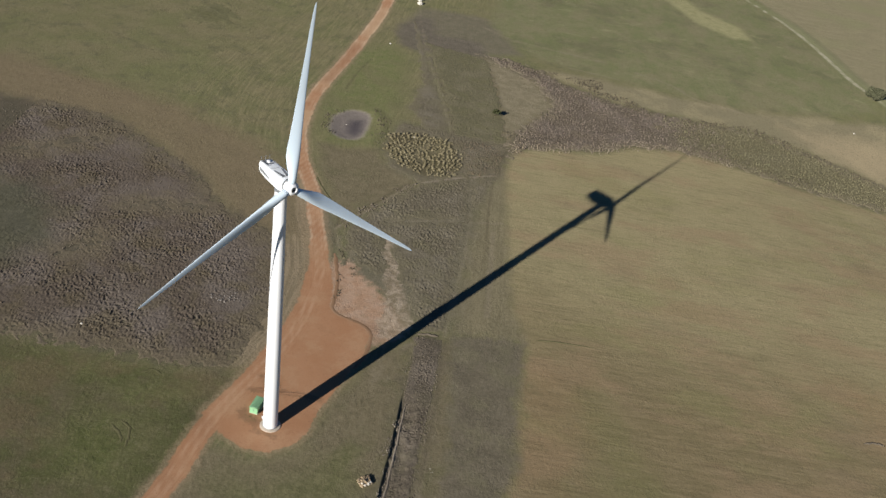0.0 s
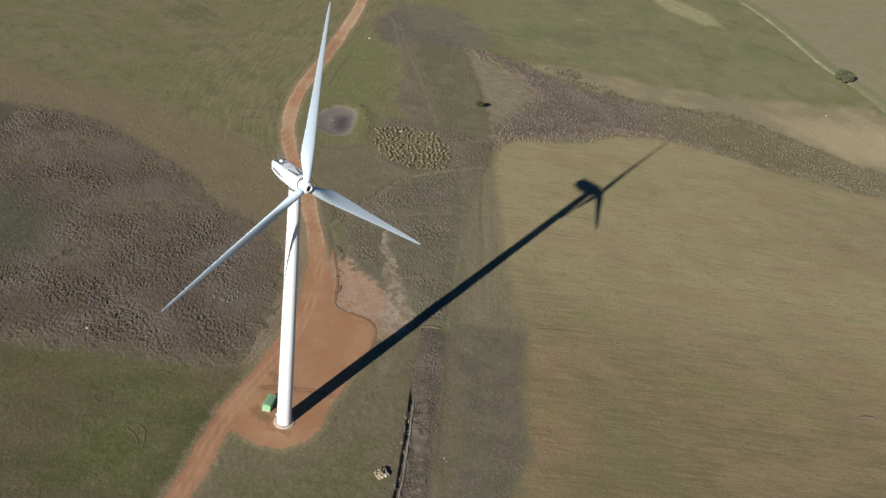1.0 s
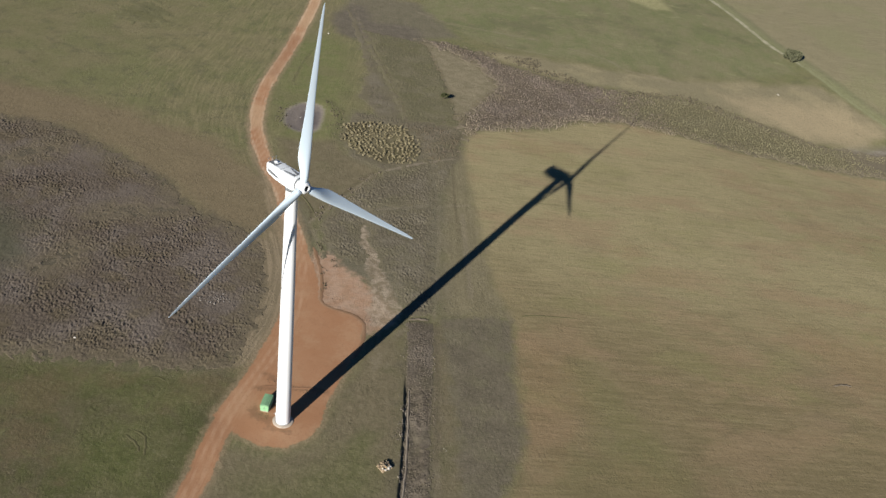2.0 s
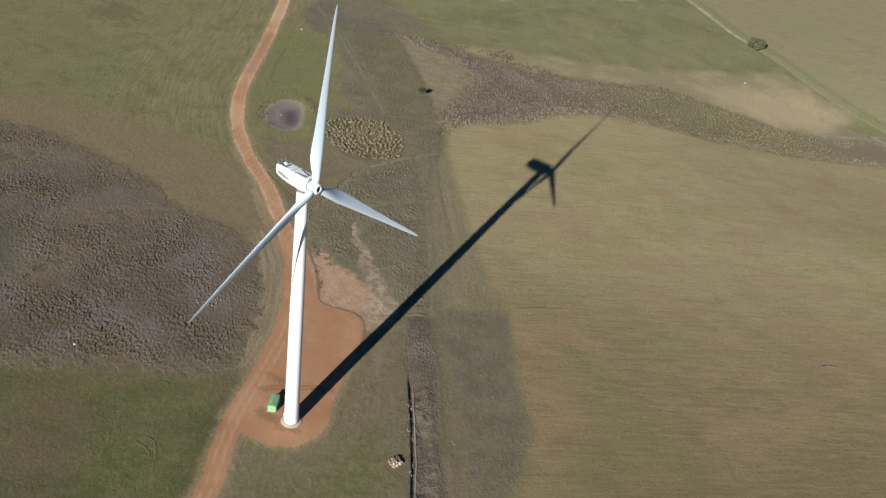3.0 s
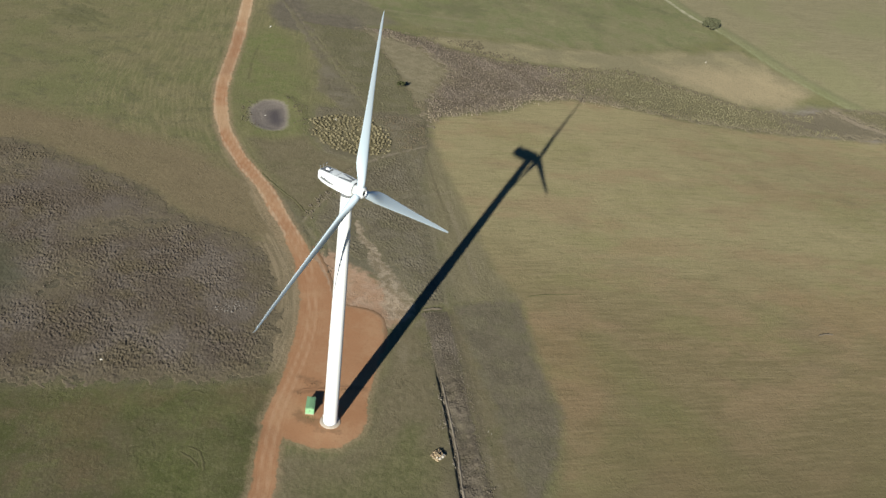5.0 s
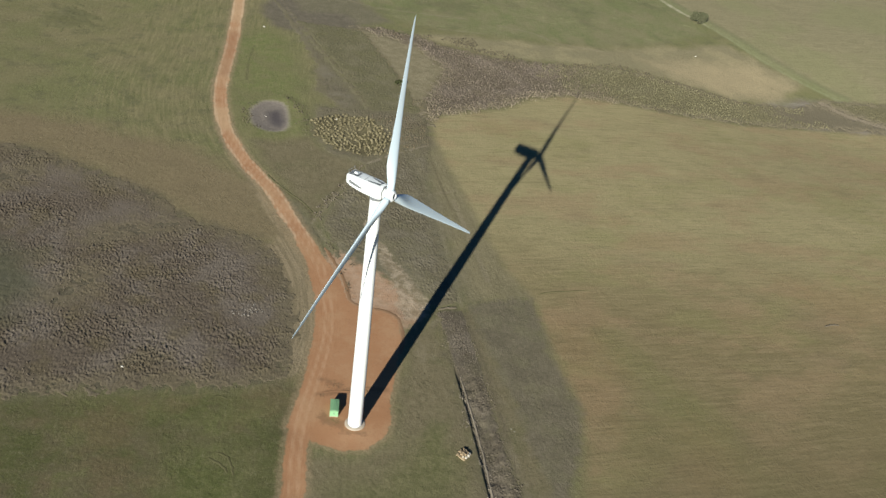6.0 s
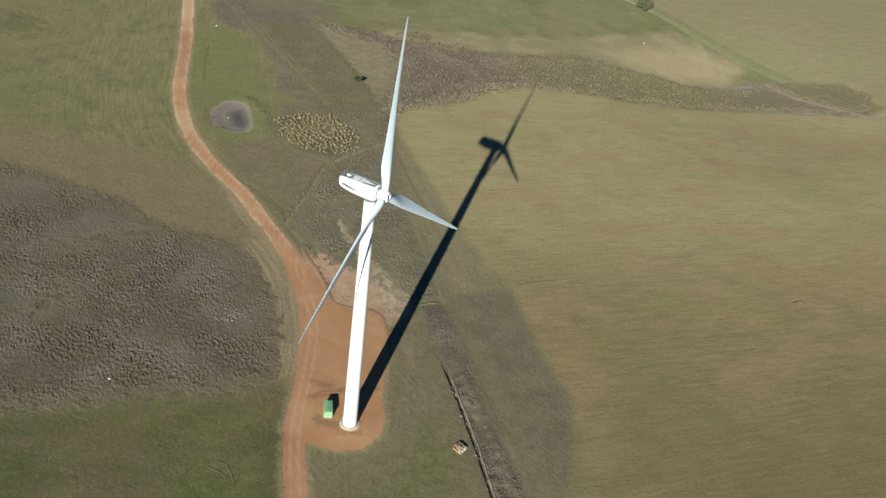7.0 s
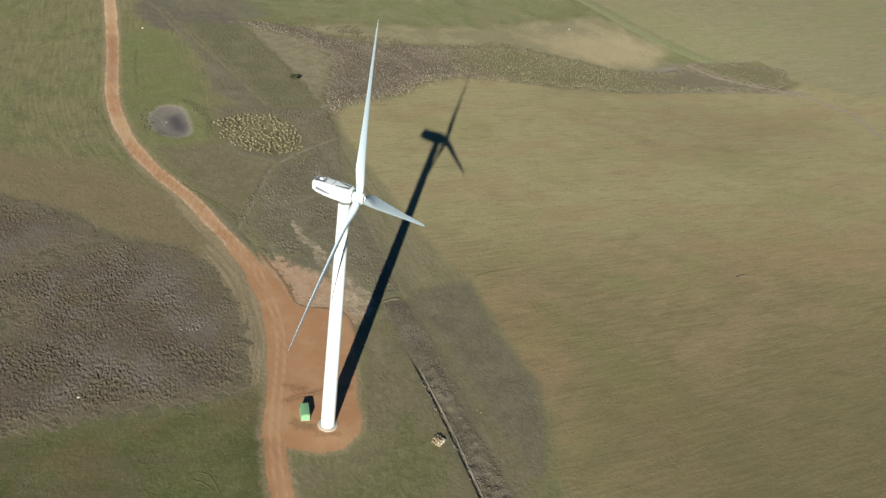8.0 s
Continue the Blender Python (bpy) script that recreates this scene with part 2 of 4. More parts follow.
def ground_material():
    m = Tree("pasture", 1.0, 0.1, 0.15)
    n50, n15, n5 = m.noise(0.016, 4), m.noise(0.06, 4, 0.6), m.noise(0.22, 4, 0.6)
    n1, n03 = m.noise(1.1, 3, 0.65), m.noise(3.2, 3, 0.7)
    rows_e = m.noise(0.40, 5, 0.72, (0.17, 1.4, 1), 3, 0.6)
    mown = m.noise(1.0, 3, 0.6, (0.09, 0.95, 1), 2, 0.35)
    lane = m.node("ShaderNodeCombineXYZ")
    m.put(lane.inputs[0], m.attr("from_road"))
    m.put(lane.inputs[1], m.math("MULTIPLY", m.node("ShaderNodeSeparateXYZ").outputs[1], 0.07))
    m.put(lane.inputs[1].links[0].from_node.inputs[0].links[0].from_node.inputs[0], m.pos)
    furrow = m.node("ShaderNodeTexNoise")
    m.put(furrow.inputs["Vector"], lane.outputs[0])
    for key, value in (("Scale", 0.75), ("Detail", 4.0), ("Roughness", 0.65), ("Distortion", 0.3)):
        furrow.inputs[key].default_value = value
    rows_w = m.math("ADD", 0.47, m.math("MULTIPLY", m.math("SUBTRACT", furrow.outputs[0], 0.47), m.span(m.math("ABSOLUTE", m.attr("from_road")), 110, 30)))
    s = m.span

    def over(under, fac, amount, colour):
        return m.mix(m.math("MULTIPLY", fac, amount), under, colour)

    # pasture: olive, dry and green by turns
    c = m.mix(s(n15, 0.35, 0.65), (0.172, 0.162, 0.080), (0.200, 0.176, 0.096))
    c = over(c, s(n50, 0.44, 0.62), 0.6, (0.155, 0.164, 0.070))
    c = over(c, s(rows_w, 0.49, 0.60), 0.65, (0.248, 0.216, 0.115))
    c = over(c, s(rows_w, 0.45, 0.33), 0.55, (0.120, 0.120, 0.054))
    c = over(c, s(m.noise(0.11, 5, 0.72), 0.50, 0.66), 0.6, (0.122, 0.118, 0.066))
    c = over(c, m.edge("tan_band", 9, 8, n15), 0.85, (0.205, 0.158, 0.097))
    # mown eastern field
    # field lightens northwards: haze and glare are put into its colour
    e = m.mix(m.edge("north_haze", 45, 30, n50), (0.198, 0.160, 0.085), (0.312, 0.272, 0.148))
    e = over(e, s(rows_e, 0.42, 0.66), 0.40, (0.325, 0.258, 0.152))
    e = over(e, s(rows_e, 0.52, 0.34), 0.42, (0.178, 0.148, 0.080))
    e = over(e, s(m.noise(0.022, 4, 0.65, (0.7, 1.3, 1), 10), 0.50, 0.63), 0.4, (0.222, 0.212, 0.092))
    e = over(e, s(m.noise(0.034, 4, 0.65, (0.6, 1.2, 1), -12), 0.48, 0.64), 0.5, (0.300, 0.212, 0.128))
    e = over(e, s(m.noise(0.045, 4, 0.6, (0.6, 1.2, 1), 30), 0.56, 0.70), 0.30, (0.200, 0.164, 0.100))
    e = over(e, m.edge("green_band", 8, 12, n5), 0.38, (0.165, 0.172, 0.066))
    e = over(e, m.edge("red_patch", 9, 16, n5), 0.35, (0.300, 0.200, 0.112))
    # south-east end darkened: lens falloff put into the field's colour
    e = over(e, m.edge("south_falloff", 35, 15, n50), 0.7, (0.155, 0.128, 0.067))
    e = over(e, s(mown, 0.50, 0.66), 0.13, (0.345, 0.272, 0.165))
    e = over(e, s(mown, 0.50, 0.34), 0.16, (0.130, 0.106, 0.058))
    field = m.edge("east_field", 3.5, 4.0, n5)
    c = m.mix(field, c, e)
    f = m.mix(s(rows_e, 0.35, 0.65), (0.222, 0.196, 0.118), (0.280, 0.246, 0.150))
    f = over(f, s(n50, 0.48, 0.62), 0.4, (0.225, 0.232, 0.112))
    c = m.mix(m.edge("tan_north", 3, 4, n5), c, f)
    # greener grass
    g = m.mix(s(n5, 0.35, 0.7), (0.168, 0.176, 0.084), (0.202, 0.194, 0.104))
    g = over(g, s(n15, 0.45, 0.62), 0.6, (0.215, 0.190, 0.112))
    g = over(g, s(m.noise(0.03, 4, 0.6, (1.6, 0.6, 1), 30), 0.50, 0.62), 0.6, (0.150, 0.168, 0.072))
    g = over(g, s(m.noise(0.02, 5, 0.65, (1, 1, 1), 15), 0.50, 0.62), 0.55, (0.128, 0.124, 0.070))
    g = over(g, s(m.noise(0.10, 5, 0.7, (0.7, 1.3, 1), 12), 0.56, 0.70), 0.55, (0.290, 0.276, 0.150))
    c = over(c, m.edge("green_north", 6, 8, n15), 0.95, g)
    g = m.mix(s(n5, 0.35, 0.7), (0.145, 0.166, 0.060), (0.190, 0.190, 0.084))
    g = over(g, s(n15, 0.42, 0.62), 0.55, (0.165, 0.152, 0.078))
    c = over(c, m.edge("green", 8, 12, n15), 0.8, g)
    rows_s = m.noise(0.4, 4, 0.65, (0.35, 1.2, 1), 4, 0.5)
    g = m.mix(s(n15, 0.38, 0.62), (0.086, 0.092, 0.035), (0.124, 0.103, 0.062))
    g = over(g, s(n50, 0.45, 0.60), 0.5, (0.112, 0.118, 0.042))
    g = over(g, s(rows_s, 0.50, 0.70), 0.45, (0.150, 0.132, 0.072))
    g = over(g, s(rows_s, 0.46, 0.30), 0.35, (0.082, 0.080, 0.036))
    g = over(g, s(n5, 0.5, 0.75), 0.5, (0.110, 0.116, 0.044))
    g = over(g, s(m.noise(0.035, 4, 0.65), 0.50, 0.62), 0.6, (0.150, 0.112, 0.064))
    g = over(g, s(n15, 0.55, 0.68), 0.4, (0.135, 0.150, 0.052))
    c = over(c, m.edge("south", 5, 6, n15), 0.97, g)
    g = m.mix(s(n5, 0.35, 0.7), (0.162, 0.136, 0.084), (0.202, 0.168, 0.106))
    g = over(g, s(n15, 0.5, 0.7), 0.5, (0.135, 0.130, 0.066))
    c = over(c, m.edge("dull", 4, 5, n15), 0.9, g)
    c = over(c, m.edge("fresh_green", 7, 9, n15), 0.5, m.mix(s(m.noise(0.45, 4, 0.7), 0.40, 0.60), (0.094, 0.112, 0.034), (0.150, 0.158, 0.060)))
    g = m.mix(s(n5, 0.35, 0.65), (0.205, 0.172, 0.105), (0.285, 0.230, 0.150))
    c = over(c, m.edge("margin", 2.5, 3, n5), 0.9, g)
    g = m.mix(s(m.noise(0.5, 4, 0.65, (1.6, 0.12, 1), -3), 0.35, 0.65), (0.188, 0.162, 0.100), (0.235, 0.202, 0.126))
    c = over(c, m.edge("belt", 3, 4, n5), 0.85, g)
    c = over(c, m.edge("tan_creek", 5, 7, n15), 0.85, m.mix(s(n15, 0.40, 0.62), (0.245, 0.212, 0.134), (0.305, 0.262, 0.160)))
    c = over(c, m.edge("orange_tan", 14, 10, n15), 0.7, (0.395, 0.318, 0.198))
    c = over(c, m.edge("pale_north", 4, 5, n5), 0.9, m.mix(s(n5, 0.4, 0.65), (0.335, 0.315, 0.165), (0.270, 0.255, 0.130)))
    c = over(c, m.edge("verge", 2.5, 4, n5), 0.55, (0.205, 0.225, 0.110))
    c = over(c, m.edge("bare", 3, 4, n5), 0.9, m.mix(s(n5, 0.35, 0.65), (0.200, 0.175, 0.112), (0.262, 0.226, 0.150)))
    # bare dark earth and grey flats
    k = m.mix(s(n5, 0.35, 0.7), (0.132, 0.113, 0.082), (0.172, 0.147, 0.106))
    k = over(k, s(m.noise(0.07, 5, 0.65), 0.46, 0.64), 0.6, (0.172, 0.156, 0.098))
    c = over(c, m.edge("dark_soil", 2.2, 4.0, n5), 0.9, k)
    k = m.mix(s(n5, 0.35, 0.7), (0.145, 0.129, 0.092), (0.176, 0.154, 0.112))
    c = over(c, m.edge("grey_flat", 5.0, 5, n15), 0.85, k)
    k = m.mix(s(n5, 0.35, 0.7), (0.122, 0.105, 0.082), (0.158, 0.136, 0.108))
    c = over(c, m.edge("dark_flat", 4.0, 6, n15), 0.9, k)
    k = m.mix(s(m.noise(0.1, 4, 0.6, (0.5, 1.5, 1), -45), 0.40, 0.62), (0.200, 0.166, 0.142), (0.290, 0.256, 0.225))
    c = over(c, m.edge("creek_end", 8.0, 9, n15), 0.9, k)
    # rough heath
    h = m.mix(s(n15, 0.35, 0.65), (0.080, 0.068, 0.053), (0.104, 0.086, 0.067))
    h = over(h, s(n1, 0.45, 0.7), 0.4, (0.120, 0.102, 0.080))
    c = over(c, m.edge("heath", 5.0, 5.0, n5), 0.85, h)
    h = m.mix(s(n15, 0.35, 0.65), (0.122, 0.103, 0.073), (0.158, 0.134, 0.096))
    c = over(c, m.edge("creek", 3.0, 5.0, n5), 0.85, h)
    # tracks and pale scuffed earth
    p = m.mix(s(n1, 0.35, 0.7), (0.240, 0.198, 0.142), (0.350, 0.290, 0.215))
    c = over(c, m.edge("faint_track", 1.0, 1.4, n5), 0.45, (0.255, 0.215, 0.150))
    c = over(c, m.edge("far_bank", 2.5, 2.5, n5), 0.6, (0.165, 0.168, 0.092))
    c = over(c, m.edge("far_ruts", 1.5, 1.0, n5), 0.4, (0.330, 0.330, 0.200))
    c = over(c, m.edge("far_track", 1.0, 1.2, n5), 0.85, m.mix(s(n5, 0.35, 0.65), (0.300, 0.290, 0.180), (0.440, 0.405, 0.300)))
    # dark lines: worn ruts, plus the painted shade of drains and ditch
    c = over(c, m.edge("rut", 0.5, 0.6, n5), 0.5, (0.095, 0.078, 0.048))
    c = over(c, m.edge("track", 0.8, 1.0, n5), 0.85, p)
    fine = m.math("SUBTRACT", 1.0, m.math("MULTIPLY", field, 0.4))
    tuft = m.noise(0.75, 4, 0.7, (1.3, 0.7, 1))
    c = over(c, m.math("MULTIPLY", s(tuft, 0.50, 0.70), fine), 0.42, (0.095, 0.084, 0.050))
    c = over(c, m.math("MULTIPLY", s(tuft, 0.48, 0.28), fine), 0.20, (0.300, 0.268, 0.180))
    c = over(c, m.math("MULTIPLY", s(n03, 0.48, 0.72), fine), 0.40, (0.085, 0.074, 0.045))
    c = over(c, m.math("MULTIPLY", s(n03, 0.48, 0.28), fine), 0.24, (0.330, 0.300, 0.215))
    # dam floor
    w = m.mix(m.edge("pond_wet", 3.5, 1.5, n5), m.mix(s(n1, 0.35, 0.65), (0.180, 0.155, 0.135), (0.220, 0.190, 0.166)), (0.092, 0.080, 0.083))
    c = m.mix(m.edge("pond", 0.8, 1.5, n1), c, w)
    c = over(c, m.edge("pond_rim", 0.8, 2.2, m.noise(0.6, 4, 0.7)), 0.4, (0.330, 0.290, 0.230))
    g = m.mix(s(furrow.outputs[0], 0.42, 0.58), (0.212, 0.170, 0.108), (0.305, 0.242, 0.158))
    c = over(c, m.edge("straw_margin", 1.5, 2.5, n5), 0.75, g)
    # red dirt of the road and the hardstand
    ruts = m.node("ShaderNodeTexNoise")
    m.put(ruts.inputs["Vector"], lane.outputs[0])
    for key, value in (("Scale", 2.2), ("Detail", 3.0), ("Roughness", 0.6), ("Distortion", 0.15)):
        ruts.inputs[key].default_value = value
    streak = ruts.outputs[0]
    r = m.mix(s(n15, 0.3, 0.7), (0.355, 0.186, 0.099), (0.400, 0.224, 0.126))
    lane_only = s(m.math("ABSOLUTE", m.attr("from_road")), 5.0, 3.0)
    r = over(r, s(m.noise(0.12, 5, 0.7), 0.50, 0.66), 0.42, (0.300, 0.155, 0.080))
    r = over(r, m.math("MULTIPLY", s(m.noise(0.02, 3), 0.42, 0.60), m.span(m.attr("dusty"), -2, 3)), 0.65, (0.490, 0.350, 0.215))
    r = over(r, m.math("MULTIPLY", s(streak, 0.48, 0.66), lane_only), 0.13, (0.540, 0.350, 0.215))
    r = over(r, m.edge("wheel", 0.4, 0.5, n5), 0.4, (0.540, 0.360, 0.232))
    r = over(r, m.math("MULTIPLY", s(streak, 0.48, 0.32), lane_only), 0.22, (0.285, 0.150, 0.082))
    r = over(r, s(m.noise(0.075, 5, 0.7), 0.46, 0.62), 0.45, (0.430, 0.272, 0.160))
    r = over(r, s(m.noise(1.6, 3, 0.7), 0.56, 0.72), 0.5, (0.225, 0.130, 0.075))
    r = over(r, s(n03, 0.55, 0.8), 0.12, (0.300, 0.170, 0.095))
    r = over(r, m.edge("road_edge", 0.5, 0.9, m.noise(0.12, 4, 0.65)), 0.65, (0.560, 0.420, 0.290))
    r = over(r, m.edge("road_dull", 4.0, 3.0, n5), 0.45, (0.255, 0.138, 0.080))
    c = over(c, m.edge("shoulder", 1.2, 2.4, m.noise(0.35, 5, 0.75)), 0.6, m.mix(s(n1, 0.4, 0.6), (0.235, 0.180, 0.108), (0.330, 0.250, 0.160)))
    t = m.mix(s(n5, 0.35, 0.65), (0.390, 0.245, 0.158), (0.450, 0.310, 0.220))
    t = over(t, s(n1, 0.55, 0.75), 0.4, (0.250, 0.170, 0.110))
    t = over(t, s(m.noise(0.16, 4, 0.7), 0.52, 0.66), 0.5, (0.300, 0.225, 0.150))
    c = over(c, m.edge("scuffed", 2.5, 6.0, m.noise(0.35, 5, 0.75)), 0.92, t)
    c = over(c, m.edge("pale_dirt", 1.5, 4.5, m.noise(0.45, 5, 0.75)), 0.8, m.mix(s(m.noise(0.4, 5, 0.75), 0.40, 0.64), (0.235, 0.188, 0.125), (0.440, 0.360, 0.270)))
    c = m.mix(m.edge("dirt", 0.4, 1.5, m.noise(0.4, 5, 0.74)), c, r)
    c = over(c, m.edge("damp", 0.8, 2.2, m.noise(0.5, 4, 0.7)), 0.6, (0.205, 0.120, 0.070))
    # grain
    clump = m.noise(0.62, 4, 0.68, (1.2, 0.8, 1), 0, 0.4)
    loose = m.math("SUBTRACT", 1.0, m.math("MULTIPLY", m.edge("dirt", 0.6, 1.3, m.noise(0.35, 5, 0.7)), 0.8))
    def relief(grain, amount):
        return m.math("MULTIPLY", m.math("SUBTRACT", grain, 0.5), amount)

    tufty = m.math("MULTIPLY", fine, m.math("ADD", 0.28, m.math("MULTIPLY", s(m.noise(0.09, 4, 0.6), 0.42, 0.62), 0.8)))
    hgt = m.math("ADD", relief(n1, 0.5), m.math("ADD", relief(clump, tufty), relief(mown, m.math("MULTIPLY", field, 0.36))))
    m.bump(m.math("MULTIPLY", hgt, loose), 0.34, 0.7)
    return m.done(c)


def tuft_material(name, dark, light, pale):
    m = Tree(name, 1.0, 0.1, 0.15)
    isle = m.node("ShaderNodeNewGeometry").outputs["Random Per Island"]
    c = m.mix(isle, dark, light)
    c = m.mix(m.math("MULTIPLY", m.span(m.noise(0.05, 3), 0.45, 0.65), 0.5), c, pale)
    c = m.mix(m.math("MULTIPLY", m.span(m.noise(5.0, 2, 0.7), 0.5, 0.75), 0.5), c, pale)
    return m.done(c)


def paint(name, colour, rough=0.4, dirt=(0.5, 0.45, 0.38), amount=0.12, scale=0.6, stretch=(1, 1, 0.15), metal=0.0, specular=0.4):
    m = Tree(name, rough, specular)
    m.bsdf.inputs["Metallic"].default_value = metal
    c = m.mix(m.math("MULTIPLY", m.span(m.noise(scale, 5, 0.6, stretch), 0.45, 0.8), amount), colour, dirt)
    c = m.mix(m.math("MULTIPLY", m.span(m.noise(9.0, 3, 0.6), 0.5, 0.8), amount * 0.5), c, dirt)
    m.bump(m.noise(14.0, 2), 0.01, 0.2)
    return m.done(c)


PASTURE = ground_material()
HEATH = tuft_material("heath_tuft", (0.104, 0.083, 0.061), (0.150, 0.121, 0.090), (0.172, 0.145, 0.115))
CREEKREED = tuft_material("creek_sedge", (0.085, 0.066, 0.053), (0.225, 0.184, 0.148), (0.240, 0.196, 0.160))
OLIVE = tuft_material("olive_tuft", (0.100, 0.090, 0.054), (0.138, 0.126, 0.074), (0.150, 0.134, 0.086))
REED = tuft_material("yellow_reed", (0.085, 0.076, 0.044), (0.215, 0.198, 0.114), (0.225, 0.206, 0.128))
BLEACHED = tuft_material("bleached_tuft", (0.140, 0.122, 0.104), (0.225, 0.205, 0.182), (0.245, 0.222, 0.198))
RUST = tuft_material("rusty_tuft", (0.115, 0.088, 0.058), (0.160, 0.124, 0.082), (0.175, 0.142, 0.100))
PADCLOD = tuft_material("weedy_clod", (0.150, 0.102, 0.060), (0.240, 0.150, 0.088), (0.210, 0.150, 0.090))
DARKTUFT = tuft_material("dark_tuft", (0.085, 0.072, 0.050), (0.120, 0.104, 0.070), (0.135, 0.116, 0.080))
SHRUB = tuft_material("yellow_shrub", (0.140, 0.120, 0.068), (0.250, 0.216, 0.134), (0.270, 0.236, 0.152))
CLOD = tuft_material("gully_clod", (0.100, 0.083, 0.063), (0.158, 0.132, 0.100), (0.200, 0.172, 0.136))
PALECLOD = tuft_material("pale_clod", (0.150, 0.126, 0.098), (0.285, 0.245, 0.195), (0.340, 0.295, 0.240))
TURF = tuft_material("turf", (0.100, 0.096, 0.046), (0.120, 0.112, 0.056), (0.140, 0.126, 0.070))
# paler, greyer copy of the dark leaf: distance haze put into the colour
HAZED_LEAF = tuft_material("hazed_leaf", (0.075, 0.080, 0.046), (0.130, 0.132, 0.078), (0.140, 0.136, 0.088))
LEAF = tuft_material("dark_leaf", (0.045, 0.052, 0.024), (0.095, 0.100, 0.046), (0.110, 0.110, 0.055))
# darker copy of the red clod: the drain's shadow put into the colour
SHADECLOD = tuft_material("shaded_red_clod", (0.210, 0.128, 0.074), (0.330, 0.195, 0.115), (0.350, 0.225, 0.140))
REDCLOD = tuft_material("red_clod", (0.240, 0.130, 0.072), (0.370, 0.200, 0.112), (0.430, 0.260, 0.160))
STONE = tuft_material("pale_stone", (0.120, 0.088, 0.055), (0.330, 0.250, 0.160), (0.450, 0.370, 0.270))
WHITESTONE = paint("white_stone", (0.55, 0.52, 0.46), 0.9, amount=0.4)
BARK = paint("bark", (0.10, 0.075, 0.055), 0.95, (0.05, 0.04, 0.03), 0.5)
WHITE = paint("white_gelcoat", (0.85, 0.865, 0.88), 0.35, (0.55, 0.53, 0.49), 0.14)
SHELL = paint("nacelle_shell", (0.78, 0.815, 0.835), 0.4, (0.5, 0.49, 0.46), 0.2)
# light grey blade gelcoat with the sky's blue light put into its colour
BLADE = paint("skylit_blade_gelcoat", (0.64, 0.76, 0.86), 0.38, (0.45, 0.44, 0.42), 0.16, 0.8, (1, 1, 0.1))
GREY = paint("grey_hatch", (0.16, 0.17, 0.18), 0.6, (0.08, 0.08, 0.08), 0.3)
DARK = paint("nose_shade", (0.02, 0.02, 0.022), 0.7, (0.04, 0.04, 0.04), 0.2)
STEEL = paint("galvanised_steel", (0.45, 0.46, 0.47), 0.45, (0.3, 0.28, 0.25), 0.3, metal=0.7)
CONCRETE = paint("concrete", (0.50, 0.43, 0.35), 0.92, (0.32, 0.23, 0.16), 0.5, 1.2, (1, 1, 1))
GREEN = paint("green_paint", (0.26, 0.50, 0.27), 0.5, (0.20, 0.38, 0.20), 0.3, 1.0, (1, 1, 1))
GREENROOF = paint("green_roof_paint", (0.20, 0.37, 0.205), 0.55, (0.16, 0.26, 0.14), 0.4, 1.0, (1, 1, 1))


# ---- builders ----
def shade(me, smooth):
    me.polygons.foreach_set("use_smooth", [smooth] * len(me.polygons))


def part(name, bm, material, parent, label="", smooth=False, place=None):
    """One mesh object under a thing or under a part."""
    me = bpy.data.meshes.new(name)
    bm.normal_update()
    bm.to_mesh(me)
    bm.free()
    me.materials.append(material)
    shade(me, smooth)
    ob = new(name, me)
    ob.parent = parent
    if place is not None:
        ob.matrix_basis = place
    return tagged(ob, label=label)


def thing(name, m, label, category, group=""):
    ob = new(name)
    ob.matrix_world = m
    return tagged(ob, label, category, group)


def box(lo, hi, bevel=0.0):
    bm = bmesh.new()
    size = Vector(hi) - Vector(lo)
    mid = (Vector(hi) + Vector(lo)) / 2
    bmesh.ops.create_cube(bm, size=1, matrix=Matrix.Translation(mid) @ Matrix.Diagonal((*size, 1)))
    if bevel:
        bmesh.ops.bevel(bm, geom=bm.edges[:], offset=bevel, segments=2, affect="EDGES", profile=0.6)
    return bm


def tube(a, b, r0, r1=None, sides=12):
    a, b = Vector(a), Vector(b)
    bm = bmesh.new()
    bmesh.ops.create_cone(bm, cap_ends=True, segments=sides, radius1=r0, radius2=r0 if r1 is None else r1, depth=(b - a).length,
                          matrix=Matrix.Translation((a + b) / 2) @ (b - a).to_track_quat("Z", "Y").to_matrix().to_4x4())
    return bm


def loft(rings, cap=True):
    """A skin over rings of equal numbers of points."""
    bm = bmesh.new()
    made = [[bm.verts.new(p) for p in ring] for ring in rings]
    n = len(made[0])
    for r0, r1 in zip(made, made[1:]):
        for i in range(n):
            bm.faces.new((r0[i], r0[(i + 1) % n], r1[(i + 1) % n], r1[i]))
    if cap:
        bm.faces.new(made[0][::-1])
        bm.faces.new(made[-1])
    bmesh.ops.recalc_face_normals(bm, faces=bm.faces[:])
    return bm


def lathe(profile, sides=48, cap=True):
    """Rings round z from (radius, height) pairs."""
    return loft([[(r * math.cos(2 * math.pi * i / sides), r * math.sin(2 * math.pi * i / sides), z) for i in range(sides)] for r, z in profile], cap)


